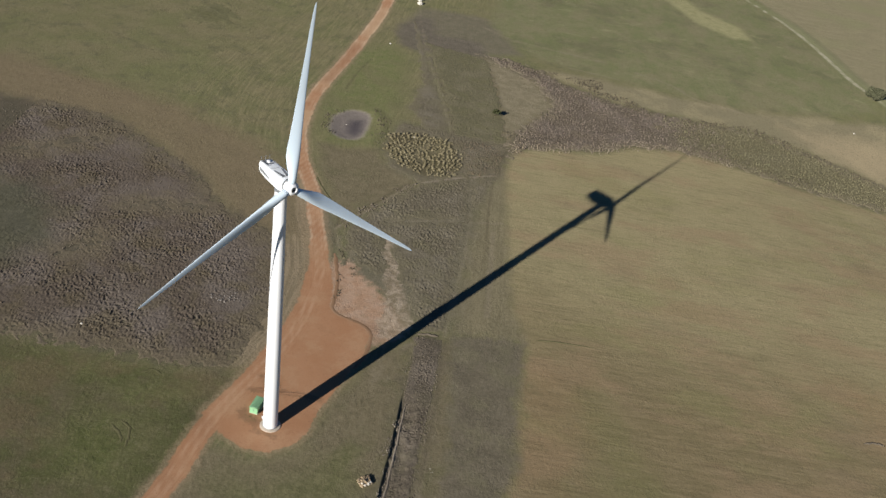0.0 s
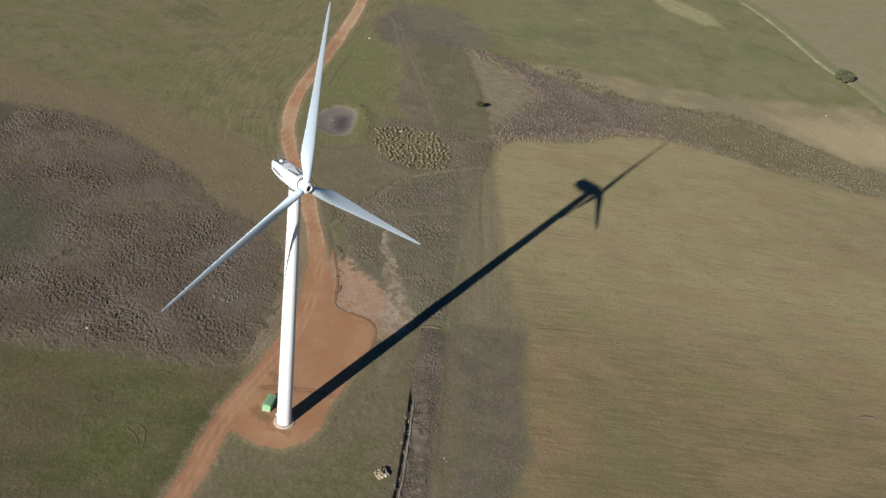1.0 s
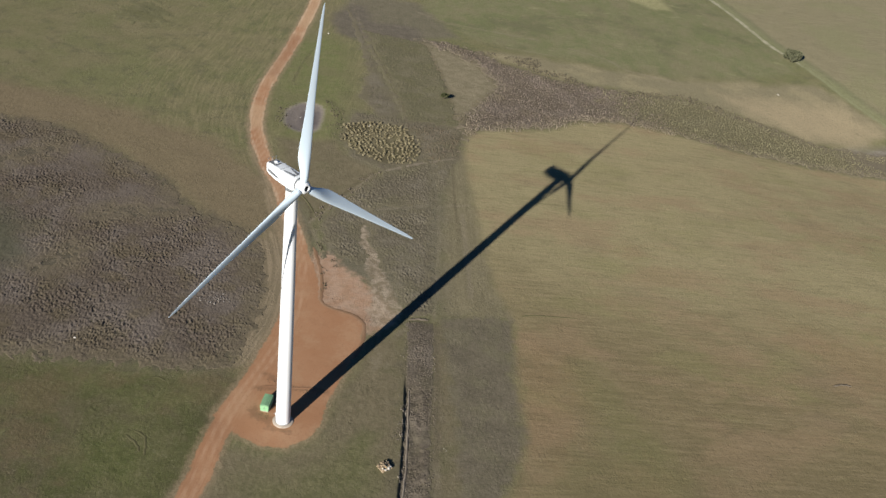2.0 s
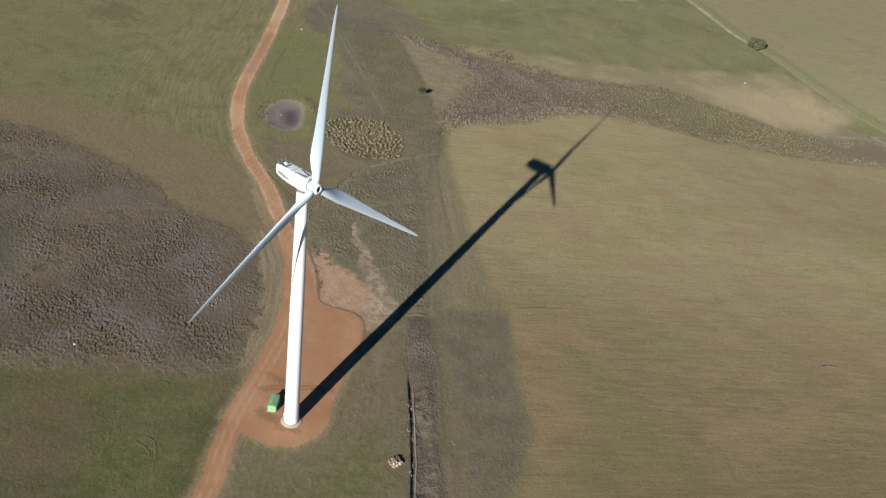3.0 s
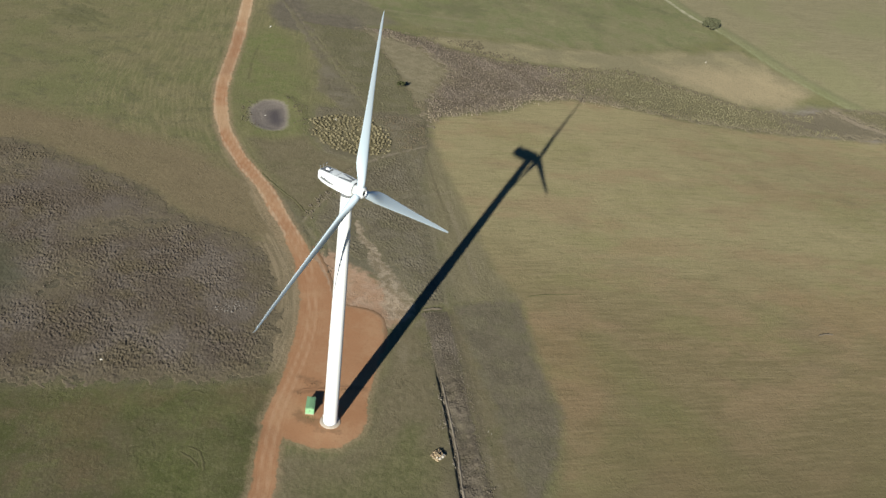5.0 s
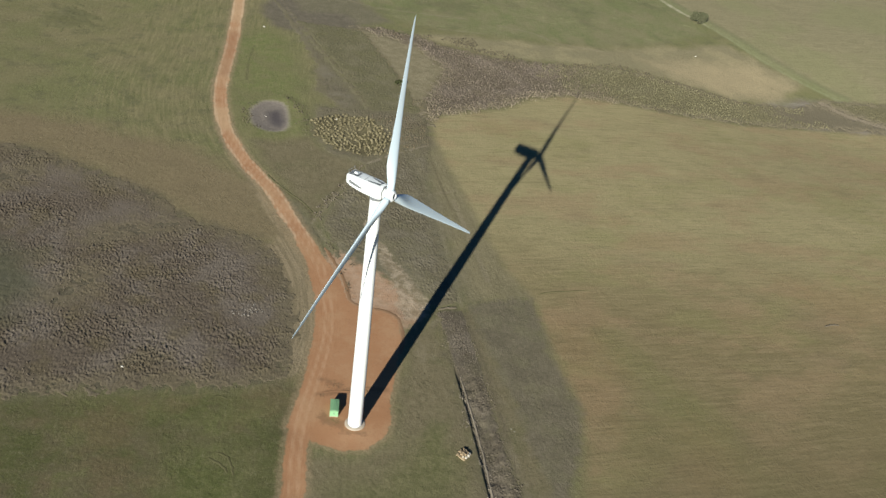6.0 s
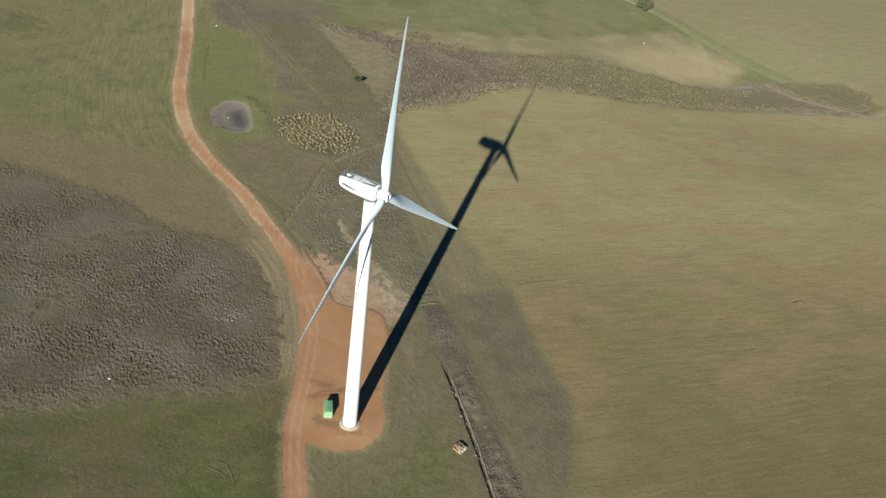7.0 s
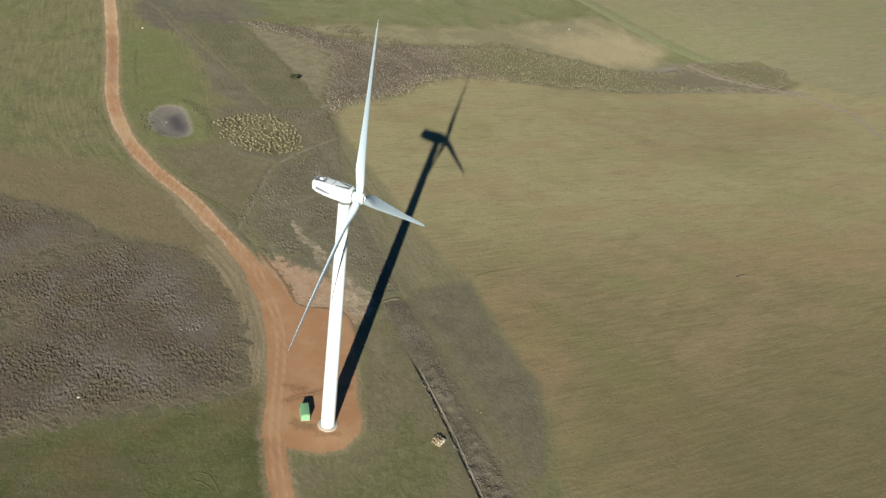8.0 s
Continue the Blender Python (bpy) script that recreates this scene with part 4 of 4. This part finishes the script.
scatter("gully_pits", [GULLY], 0.6, 0.15, 1.1, CLOD, "dark crumbled clods and dead tussocks in the gully", "clods", keep=0.75, margin=0.0, patchy=0.7, clump=5, seed=22)
scatter("pond_tufts", [[(-24, 206), (-21, 214), (-16, 217), (-16, 215.5), (-20, 212), (-22, 205), (-20.5, 198), (-16, 192.5), (-17, 191), (-22, 197)]], 0.9, 0.26, 1.0, DARKTUFT, "dark tussocks on the rim of the farm dam", "tussocks", keep=0.6, margin=-1.4, seed=23)
scatter("kiosk_weeds", [[(-7.8, 2.9), (-4.2, 2.6), (-4.4, 0.6), (-7.3, 0.4)]], 0.36, 0.09, 0.8, TURF, "low green weeds before the transformer kiosk", "weeds", keep=0.7, margin=-0.6, on_pad=True, seed=24)
scatter("pad_clods", [[(-6.8, 17.6), (-3.2, 17.8), (-1.0, 15.9), (4.5, 13.6), (9, 13), (9, 12.2), (4, 12.5), (-1.2, 14.7), (-3.5, 16.4), (-6.6, 16.2)], [(-8.6, 13.4), (-7.8, 13.4), (-7.6, 11), (-8.2, 11)]], 0.45, 0.10, 0.8, PADCLOD,
        "dark clods and weeds scraped over the hardstand", "clods", keep=0.65, margin=-0.8, on_pad=True, patchy=0.9, clump=3, seed=25)
scatter("verge_clods", [[(8.8, 84.3), (8.8, 86.7), (10.6, 86.7), (10.6, 84.3)], [(9.9, 79.9), (9.9, 82.3), (11.7, 82.3), (11.7, 79.9)], [(5.8, 77.5), (5.8, 79.9), (7.6, 79.9), (7.6, 77.5)], [(5.5, 74.5), (5.5, 76.9), (7.3, 76.9), (7.3, 74.5)], [(6.1, 68.1), (6.1, 70.5), (7.9, 70.5), (7.9, 68.1)], [(6.2, 65.4), (6.2, 67.8), (8.0, 67.8), (8.0, 65.4)], [(3.6, 91.3), (3.6, 93.7), (5.4, 93.7), (5.4, 91.3)], [(2.7, 93.6), (2.7, 96.0), (4.5, 96.0), (4.5, 93.6)]], 0.5, 0.2, 0.9, DARKTUFT, "dark tufts beside the hardstand's berm", "tussocks", keep=0.6, margin=-0.2, on_pad=True, patchy=0.5, clump=5, seed=26)
scatter("ditch_clods", [[(-1.5, 113), (3.8, 124), (11.5, 133), (18, 146), (24.6, 158.5), (26, 156.5), (19, 143), (12.6, 129.5), (4.8, 120.5), (-0.5, 110)]], 0.8, 0.26, 0.9, CLOD, "dark clods along the old ditch", "clods", keep=0.7, margin=-0.6, patchy=0.7, clump=7, seed=27)


# ---- wind turbine ----
YAW, ROTOR_TURN, HUB_Z, SIDE = 44.1, 6.0, 79.63, 0.45
turbine = thing("wind_turbine", pose(0, 0, 0, 0, 0, YAW), "tall white three-bladed wind turbine on a red dirt hardstand", "wind turbine")


def tower_parts():
    heights = (0.35, 22.0, 49.0, 77.4)
    for a, b in zip(heights, heights[1:]):
        def rad(z):
            return 2.08 - 0.58 * (z / 77.4) ** 1.5
        n = 10
        prof = [(rad(a + (b - a) * i / n), a + (b - a) * i / n) for i in range(n + 1)]
        part("tower_section", lathe(prof, 64, False), WHITE, turbine, smooth=True)
    part("base_flange", lathe([(2.25, 0.30), (2.25, 0.42), (2.08, 0.46), (2.0, 0.46)], 64), STEEL, turbine, smooth=False)
    part("yaw_ring", lathe([(1.5, 77.3), (1.62, 77.4), (1.62, 77.9), (1.5, 78.0)], 48), GREY, turbine, smooth=False)


def squircle(w, top, bottom, r, n=7):
    """A rounded rectangle, half as wide as w."""
    out = []
    for cx, cz, a0 in ((w - r, top - r, 0), (-w + r, top - r, 90), (-w + r, bottom + r, 180), (w - r, bottom + r, 270)):
        for i in range(n):
            a = radians(a0 + 90 * i / (n - 1))
            out.append((cx + r * math.cos(a), cz + r * math.sin(a)))
    return out


def nacelle_parts():
    rows = [(-2.15, 1.35, 80.95, 78.35, 0.9), (-2.0, 1.58, 81.25, 78.05, 0.75), (-1.3, 1.76, 81.5, 77.85, 0.6), (-0.2, 1.82, 81.62, 77.8, 0.5), (2.5, 1.82, 81.62, 77.85, 0.5),
            (5.0, 1.78, 81.55, 77.95, 0.5), (7.4, 1.70, 81.45, 78.3, 0.5), (8.5, 1.62, 81.36, 78.7, 0.5), (8.75, 1.45, 81.2, 78.95, 0.5)]
    body = part("nacelle", loft([[(x, y, z) for x, z in squircle(w, t, b, r)] for y, w, t, b, r in rows]), SHELL, turbine, smooth=True, place=pose(SIDE, 0, 0))
    part("rear_hatch", box((-1.25, 7.55, 81.35), (1.25, 8.25, 81.50), 0.02), GREY, body, "dark grey transverse roof hatch")
    part("side_hatch", box((-1.15, 5.6, 81.46), (-0.45, 7.4, 81.58), 0.02), GREY, body, "dark grey roof hatch")
    part("cross_hatch", box((-0.40, 5.6, 81.46), (0.9, 6.2, 81.59), 0.02), GREY, body, "dark grey roof hatch")
    part("roof_seam", box((-1.5, 3.3, 81.57), (1.5, 3.42, 81.66), 0.01), STEEL, body)
    for s in (-1, 1):
        bm = loft([[(s * 0.12, -1.1, z), (s * 0.85, -1.2, z), (s * 1.2, 2.2, z), (s * 0.95, 2.6, z)] for z in (81.5, 81.67)])
        part("roof_panel", bm, GREY, body, "dark grey roof panel")
    part("front_seam", lathe([(1.30, -0.11), (1.60, -0.11), (1.60, 0.11), (1.30, 0.11)], 40, False), GREY, body, "grey joint behind the hub", False,
         pose(0, -2.2, HUB_Z + 0.12, 90 - 5.2))
    bm = lathe([(0.48, 81.4), (0.48, 81.75), (0.36, 81.86), (0.05, 81.9)], 20)
    part("vent_cap", bm, WHITE, body, "white domed vent cap", True, pose(0.15, 7.0, 0))
    for x in (-1.15, 0.0, 1.15):
        part("mast", tube((x, 8.3, 81.2), (x, 8.3, 82.5), 0.05, 0.04, 8), STEEL, body)
        part("sensor", tube((x - 0.3, 8.3, 82.45), (x + 0.3, 8.3, 82.45), 0.06, 0.06, 8), STEEL, body)
    for i in range(5):
        part("louvre", box((-1.25, 8.66, 79.75 + 0.26 * i), (1.25, 8.8, 79.87 + 0.26 * i), 0.01), GREY, body)
    for side in (-1, 1):
        rows = [[(side * x, y, z) for x in (1.70, 1.86) for z in ((lo, hi) if x < 1.8 else (hi, lo))] for y, lo, hi in ((3.4, 79.05, 79.3), (5.4, 79.1, 79.75), (7.6, 79.45, 80.1))]
        part("side_vent", loft(rows), GREY, body, "dark tapering side vent")
    # rail round the rear hatch
    for x in (-1.35, 1.25):
        part("roof_rail", tube((x, 4.5, 81.85), (x, 8.2, 81.72), 0.03, 0.03, 6), STEEL, body)


def blade_mesh():
    """A blade along z, its leading edge towards +x, its front towards -y."""
    stations = [(1.0, 1.9, 1.0, 14), (2.4, 1.9, 1.0, 14), (4.0, 2.2, 0.80, 14), (6.0, 2.85, 0.50, 13), (8.2, 3.35, 0.34, 11.5), (10.5, 3.3, 0.28, 9.5),
                (14, 2.95, 0.25, 7), (19, 2.45, 0.22, 4.5), (25, 1.95, 0.20, 2.6), (31, 1.5, 0.18, 1.2), (37, 1.1, 0.17, 0.3),
                (41.5, 0.8, 0.16, -0.3), (43.5, 0.55, 0.15, -0.5), (44.3, 0.28, 0.14, -0.5), (44.6, 0.06, 0.14, -0.5)]
    rings, n = [], 28
    for z, chord, thick, twist in stations:
        ring, round_ = [], min(max((thick - 0.3) / 0.7, 0), 1)
        a = radians(twist + 4)
        for i in range(n):
            u = 2 * math.pi * i / n
            c = 0.5 - 0.5 * math.cos(u)                 # 0 at the leading edge
            foil = 5 * thick * (0.2969 * c ** 0.5 - 0.126 * c - 0.3516 * c * c + 0.2843 * c ** 3 - 0.1036 * c ** 4)
            y = (1 - round_) * foil * (1 if u < math.pi else -0.7) + round_ * 0.5 * math.sin(u)
            x = (0.32 + 0.18 * round_ - c) * chord
            y *= chord
            bend = -0.052 * z - 0.6 * (max(z - 12, 0) / 32) ** 2
            ring.append((x * math.cos(a) + y * math.sin(a), -x * math.sin(a) + y * math.cos(a) + bend, z))
        rings.append(ring)
    return loft(rings)


def rotor_parts():
    tilt = pose(SIDE, -3.75, HUB_Z, -5.2)
    front = tilt @ Matrix.Rotation(radians(90), 4, "X")
    hub = part("hub", lathe([(1.30, -1.62), (1.42, -1.55), (1.48, -1.0), (1.70, -0.7), (1.78, 0.0), (1.66, 0.65), (1.3, 1.1), (0.86, 1.36), (0.70, 1.38), (0.68, 0.95)], 40), WHITE, turbine, "", True, front)
    # near-black disc stands for the shade inside the open nose
    part("nose_shade_disc", lathe([(0.69, 0.93), (0.69, 0.99), (0.3, 1.0), (0.02, 1.0)], 24), DARK, hub, "black disc for the shade inside the round nose opening", False)
    for i in range(3):
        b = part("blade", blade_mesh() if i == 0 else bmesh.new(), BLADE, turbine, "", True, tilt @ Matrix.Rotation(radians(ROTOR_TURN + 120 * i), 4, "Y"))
        if i == 0:
            shared = b.data
        else:
            old = b.data
            b.data = shared
            bpy.data.meshes.remove(old)
        col = part("blade_root_collar", tube((0, 0, 0.9), (0, 0, 1.35), 1.05, 1.03, 32), WHITE, b, smooth=False)


tower_parts()
nacelle_parts()
rotor_parts()
door = part("tower_door", box((-0.42, -2.12, 1.3), (0.42, -1.98, 3.4), 0.04), WHITE, turbine, "", False, pose(0, 0, 0, 0, 0, -110))
part("door_canopy", box((-0.5, -2.45, 3.2), (0.5, -1.95, 3.45), 0.04), WHITE, turbine, "", False, pose(0, 0, 0, 0, 0, -110))

foundation = thing("foundation", pose(0, 0, 0), "round pale concrete foundation ring under the tower", "foundation")
part("plinth", lathe([(3.0, -0.3), (3.0, 0.12), (2.9, 0.2), (2.3, 0.3), (1.9, 0.32)], 56), CONCRETE, foundation)
for i in range(40):
    a = 2 * math.pi * i / 40
    part("anchor_bolt", tube((2.17 * math.cos(a), 2.17 * math.sin(a), 0.3), (2.17 * math.cos(a), 2.17 * math.sin(a), 0.56), 0.04, 0.04, 6), STEEL, foundation)

# ---- kiosk ----
kiosk = thing("transformer_kiosk", pose(-5.8, 3.4, 0, 0, 0, -10), "green painted steel transformer kiosk beside the tower foot", "transformer kiosk")
part("plinth", box((-1.3, -0.05, -0.2), (1.3, 5.15, 0.15), 0.03), CONCRETE, kiosk)
part("body", box((-1.2, 0.05, 0.15), (1.2, 5.05, 2.2), 0.03), GREEN, kiosk)
part("roof", loft([[(-1.3, -0.05, 2.2), (1.3, -0.05, 2.2), (1.3, 5.15, 2.2), (-1.3, 5.15, 2.2)], [(-1.3, -0.05, 2.3), (1.3, -0.05, 2.3), (1.3, 5.15, 2.3), (-1.3, 5.15, 2.3)],
                   [(-0.3, 0.2, 2.48), (0.3, 0.2, 2.48), (0.3, 4.9, 2.48), (-0.3, 4.9, 2.48)]]), GREENROOF, kiosk, "darker green roof")
for x in (-0.57, 0.57):
    d = part("door", box((x - 0.52, 0.0, 0.3), (x + 0.52, 0.06, 2.05), 0.01), GREEN, kiosk)
    part("handle", box((x * 0.25 - 0.04, -0.05, 1.0), (x * 0.25 + 0.04, 0.02, 1.25), 0.01), GREY, d)
for i in range(6):
    y = 0.45 + 0.84 * i
    for side in (-1, 1):
        part("roof_rib", loft([[(side * 1.29, y, 2.30), (side * 1.29, y + 0.06, 2.30), (side * 1.29, y + 0.06, 2.35), (side * 1.29, y, 2.35)],
                               [(side * 0.28, y, 2.47), (side * 0.28, y + 0.06, 2.47), (side * 0.28, y + 0.06, 2.53), (side * 0.28, y, 2.53)]]), GREENROOF, kiosk)
part("sign_plate", box((-0.16, -0.03, 1.35), (0.16, 0.01, 1.65), 0.01), GREY, kiosk, "small dark sign plate on the doors")
for i in range(4):
    part("side_panel", box((1.19, 0.12 + 1.22 * i, 0.3), (1.24, 1.2 + 1.22 * i, 2.05), 0.01), GREEN, kiosk)
    part("side_panel", box((-1.24, 0.12 + 1.22 * i, 0.3), (-1.19, 1.2 + 1.22 * i, 2.05), 0.01), GREEN, kiosk)


# ---- rocks, trees and small things ----
def rock(seed, size):
    bm = bmesh.new()
    bmesh.ops.create_icosphere(bm, subdivisions=2, radius=1)
    off = Vector((seed * 3.1, seed * 1.7, 0))
    for v in bm.verts:
        k = 1 + 0.35 * noise.noise(v.co * 1.3 + off) + 0.12 * noise.noise(v.co * 3.7 + off)
        v.co = Vector((v.co.x * size[0], v.co.y * size[1], v.co.z * size[2])) * k
    return bm


def ground_at(x, y):
    return float(height(np.array([float(x)]), np.array([float(y)]))[0])


pile = thing("rubble_pile", pose(29.8, -15.0, ground_at(29.8, -15.0)), "pile of pale broken boulders beside the gully", "rubble pile")
rr = random.Random(5)
for i in range(46):
    a, d = rr.uniform(0, 6.28), 1.9 * math.sqrt(rr.random())
    s = rr.uniform(0.2, 0.5)
    part("boulder", rock(i, (s * rr.uniform(0.9, 2.0), s * 0.8, s * 0.8)), STONE, pile, "", False,
         pose(d * math.cos(a), d * math.sin(a), 0.15 + (2.0 - d) * rr.uniform(0.1, 0.7), 0, rr.uniform(-35, 35), rr.uniform(0, 180)))

for i, (x, y, size) in enumerate(((0.9, -0.9, 0.62), (1.5, -0.2, 0.5), (0.2, -1.5, 0.48), (-0.6, -1.2, 0.42))):
    part("boulder", rock(70 + i, (size, size * 0.75, size * 0.7)), WHITESTONE, pile, "large pale boulder", False, pose(x, y, 0.55, 0, 12 * i - 20, 40 * i))


def lone_stone(x, y, s, label, seed):
    ob = part("stone", rock(seed, (s, s * 0.8, s * 0.7)), WHITESTONE, None, label, False, pose(x, y, ground_at(x, y) + s * 0.3))
    return tagged(ob, category="stone")


lone_stone(-66.6, 29.0, 0.42, "small white stone among brown heath tussocks", 31)
# stone shape stands in for a small whitish object of unclear kind
lone_stone(-7.0, 316.5, 0.55, "pale stone shape standing in for a small whitish object near the road", 32)
lone_stone(267.0, 315.5, 0.5, "white stone on the far green paddock", 33)
lone_stone(46.9, -6.0, 0.15, "small white stone on the verge of the dark soil", 37)
lone_stone(47.6, -7.1, 0.13, "small white stone on the verge of the dark soil", 38)
lone_stone(-13.0, 203.0, 0.28, "pale stone on the floor of the farm dam", 39)
lone_stone(19.5, 201.0, 0.6, "pale stone among the yellow shrubs", 34)
# two rock shapes stand in for a white livestock trough
lone_stone(2.0, 397.0, 1.8, "white boulder shape standing in for a livestock trough by the old fence line", 35)
lone_stone(1.4, 404.0, 1.6, "white boulder shape standing in for a livestock trough by the old fence line", 36)


def tree(x, y, tall, wide, seed, label, leaves=900, leaf=0.5, trunk_share=0.3, foliage=None):
    r = random.Random(seed)
    t = thing("tree", pose(x, y, ground_at(x, y)), label, "tree")
    rings = []
    for k in range(6):
        h, rad = tall * trunk_share * 1.6 * k / 5, 0.05 * tall * (1 - 0.13 * k)
        rings.append([(rad * math.cos(2 * math.pi * i / 8) + 0.02 * h * k, rad * math.sin(2 * math.pi * i / 8), h - 0.3) for i in range(8)])
    part("trunk", loft(rings), BARK, t, smooth=True)
    hubs = []
    for i in range(9):
        a = i * 2.4 + r.uniform(-0.4, 0.4)
        q = wide * 0.5 * r.uniform(0.35, 0.8)
        hubs.append(Vector((q * math.cos(a), q * math.sin(a), tall * r.uniform(0.4, 0.85))))
    for p in hubs[:6]:
        part("limb", tube((0, 0, tall * trunk_share * 0.8), p, 0.018 * tall, 0.006 * tall, 6), BARK, t)
    hubs.append(Vector((0, 0, tall * 0.8)))
    bm = bmesh.new()
    for i in range(leaves):
        c = r.choice(hubs)
        w = Vector((r.gauss(0, 1), r.gauss(0, 1), r.gauss(0, 0.8)))
        p = c + w.normalized() * wide * 0.17 * r.uniform(0.5, 1.15)
        u = Vector((r.gauss(0, 1), r.gauss(0, 1), r.gauss(0, 1))).normalized() * leaf * r.uniform(0.6, 1.3)
        v = u.orthogonal().normalized() * leaf * r.uniform(0.4, 0.8)
        q = [bm.verts.new(p + s) for s in (u, v, -u, -v)]
        bm.faces.new(q)
    part("crown", bm, foliage or LEAF, t)
    return t


tree(296.0, 373.0, 7.5, 12.5, 3, "dark green round-crowned tree beside a farm track", 2200, 0.5, 0.3, HAZED_LEAF)
tree(57.0, 242.5, 3.6, 5.0, 4, "small dark shrubby tree on bare ground", 700, 0.3, 0.15)


# shrubs beside the dam
def shrub_mesh(seed):
    """A few ragged lobes of leafage, with loose sprays at the rim."""
    r, bm = random.Random(seed), bmesh.new()
    for k in range(3):
        c = Vector((r.uniform(-0.35, 0.35), r.uniform(-0.35, 0.35), r.uniform(0.25, 0.5)))
        size = r.uniform(0.42, 0.68)
        made = bmesh.ops.create_icosphere(bm, subdivisions=2, radius=size, matrix=Matrix.Translation(c))["verts"]
        for v in made:
            d = v.co - c
            v.co = c + Vector((d.x, d.y, d.z * 0.95)) * (1 + 0.45 * noise.noise(v.co * 3.1 + Vector((seed, k, 0))) + r.uniform(-0.12, 0.12))
    for k in range(26):
        a, h = r.uniform(0, 6.28), r.uniform(0.15, 0.95)
        p = Vector((math.cos(a), math.sin(a), 0)) * (0.85 - 0.4 * h) + Vector((0, 0, h))
        u = Vector((r.gauss(0, 1), r.gauss(0, 1), r.gauss(0, 1))).normalized() * 0.17
        v = u.orthogonal().normalized() * 0.09
        bm.faces.new([bm.verts.new(p + q) for q in (u, v, -u, -v)])
    me = bpy.data.meshes.new("shrub")
    bm.to_mesh(me)
    bm.free()
    me.materials.append(SHRUB)
    return me


shrub_meshes = [shrub_mesh(40 + i) for i in range(7)]
rs = random.Random(61)
for i in range(21):
    for j in range(26):
        x, y = 7 + 1.85 * i + rs.uniform(-0.8, 0.8), 163 + 1.72 * j + rs.uniform(-0.75, 0.75)
        deep = float(inside(np.array([x]), np.array([y]), BUSHES)[0]) + 2.5 * noise.noise(Vector((x * 0.16, y * 0.16, 3)))
        size, lean, turn, pick = rs.uniform(0.5, 0.95), rs.uniform(0.75, 1.15), rs.uniform(0, 360), rs.choice(shrub_meshes)
        if deep < -0.4 or noise.noise(Vector((x * 0.3, y * 0.3, 8))) > 0.42:
            continue
        ob = new("shrub", pick)
        ob.matrix_world = pose(x, y, ground_at(x, y) + 0.02, 0, 0, turn) @ Matrix.Diagonal((size, size, size * lean, 1))
        tagged(ob, "rounded yellow olive shrub in the crowd beside the farm dam", "shrub", "shrubs beside the farm dam")


# earth berms round the hardstand
def berm(name, line, wide, tall, material, label, seed):
    pts, rings = smooth_line(line, 8), []
    for i, p in enumerate(pts):
        a, b = Vector(pts[max(i - 1, 0)]), Vector(pts[min(i + 1, len(pts) - 1)])
        side = Vector((-(b - a).y, (b - a).x)).normalized()
        ends = min(1.0, 0.3 + 0.25 * min(i, len(pts) - 1 - i))
        w = wide * ends * (1 + 0.35 * noise.noise(Vector((i * 0.5, seed, 0))))
        h = tall * ends * (1 + 0.6 * noise.noise(Vector((i * 0.7, seed, 4))))
        c = Vector(p) + side * 0.3 * noise.noise(Vector((i * 0.4, seed, 9)))
        z = ground_at(*c)
        ring = [c + side * (w * k) for k in (-1, -0.5, 0, 0.5, 1)]
        rings.append([(q.x, q.y, z + h * e) for q, e in zip(ring, (-0.5, 0.6, 1, 0.6, -0.5))] + [(c.x, c.y, z - 0.6)])
    ob = part(name, loft(rings), material, None, label)
    return tagged(ob, category="earth berm", kind="structure")


berm("berm_1", [(1.7, 92.7), (3.6, 85.0), (5.4, 77.5), (6.5, 66.9), (6.8, 59.6), (10, 56), (17, 53.5), (21, 50), (22, 44), (21, 36), (19, 30)], 0.8, 0.07, SHADECLOD, "low red earth berm along the hardstand's edge", 1)
berm("berm_2", [(-8, 14), (-4, 14.5), (0, 14), (5, 14.8), (12, 14)], 0.5, 0.06, REDCLOD, "low scraped ridge of red earth", 2)
berm("berm_3", [(-16, 147.5), (-13.6, 142.3), (-8.4, 133), (-3.4, 125.4), (0, 117)], 0.5, 0.13, TURF, "turf bank beside the road drain", 3)
berm("berm_4", [(37, 53.2), (40, 54), (44, 54)], 0.6, 0.45, CLOD, "short ridge of dumped earth across the gully", 4)
berm("berm_5", [(77, 61), (84, 62.5), (98, 63)], 0.4, 0.15, TURF, "thin turf ridge in the mown field", 5)
berm("berm_6", [(185, 37.5), (189, 38.5), (192, 38)], 0.45, 0.35, CLOD, "short broken ridge of earth in the mown field", 6)
berm("berm_7", [(-42, 12), (-39, 14.5), (-36, 13)], 0.5, 0.07, TURF, "curved turf rut left by wheels", 7)
berm("berm_8", [(-40, -8), (-37, -10), (-35.8, -14), (-35.6, -17)], 0.5, 0.08, TURF, "curved turf rut left by wheels", 8)
berm("berm_9", [(-42, -10), (-38.5, -13), (-37, -16)], 0.5, 0.07, TURF, "curved turf rut left by wheels", 9)
berm("berm_10", [(37.0, 19), (36.6, 4), (35.8, -14), (34.2, -34), (32.6, -66)], 0.5, 0.3, PALECLOD, "broken pale earth lip in the gully", 10)
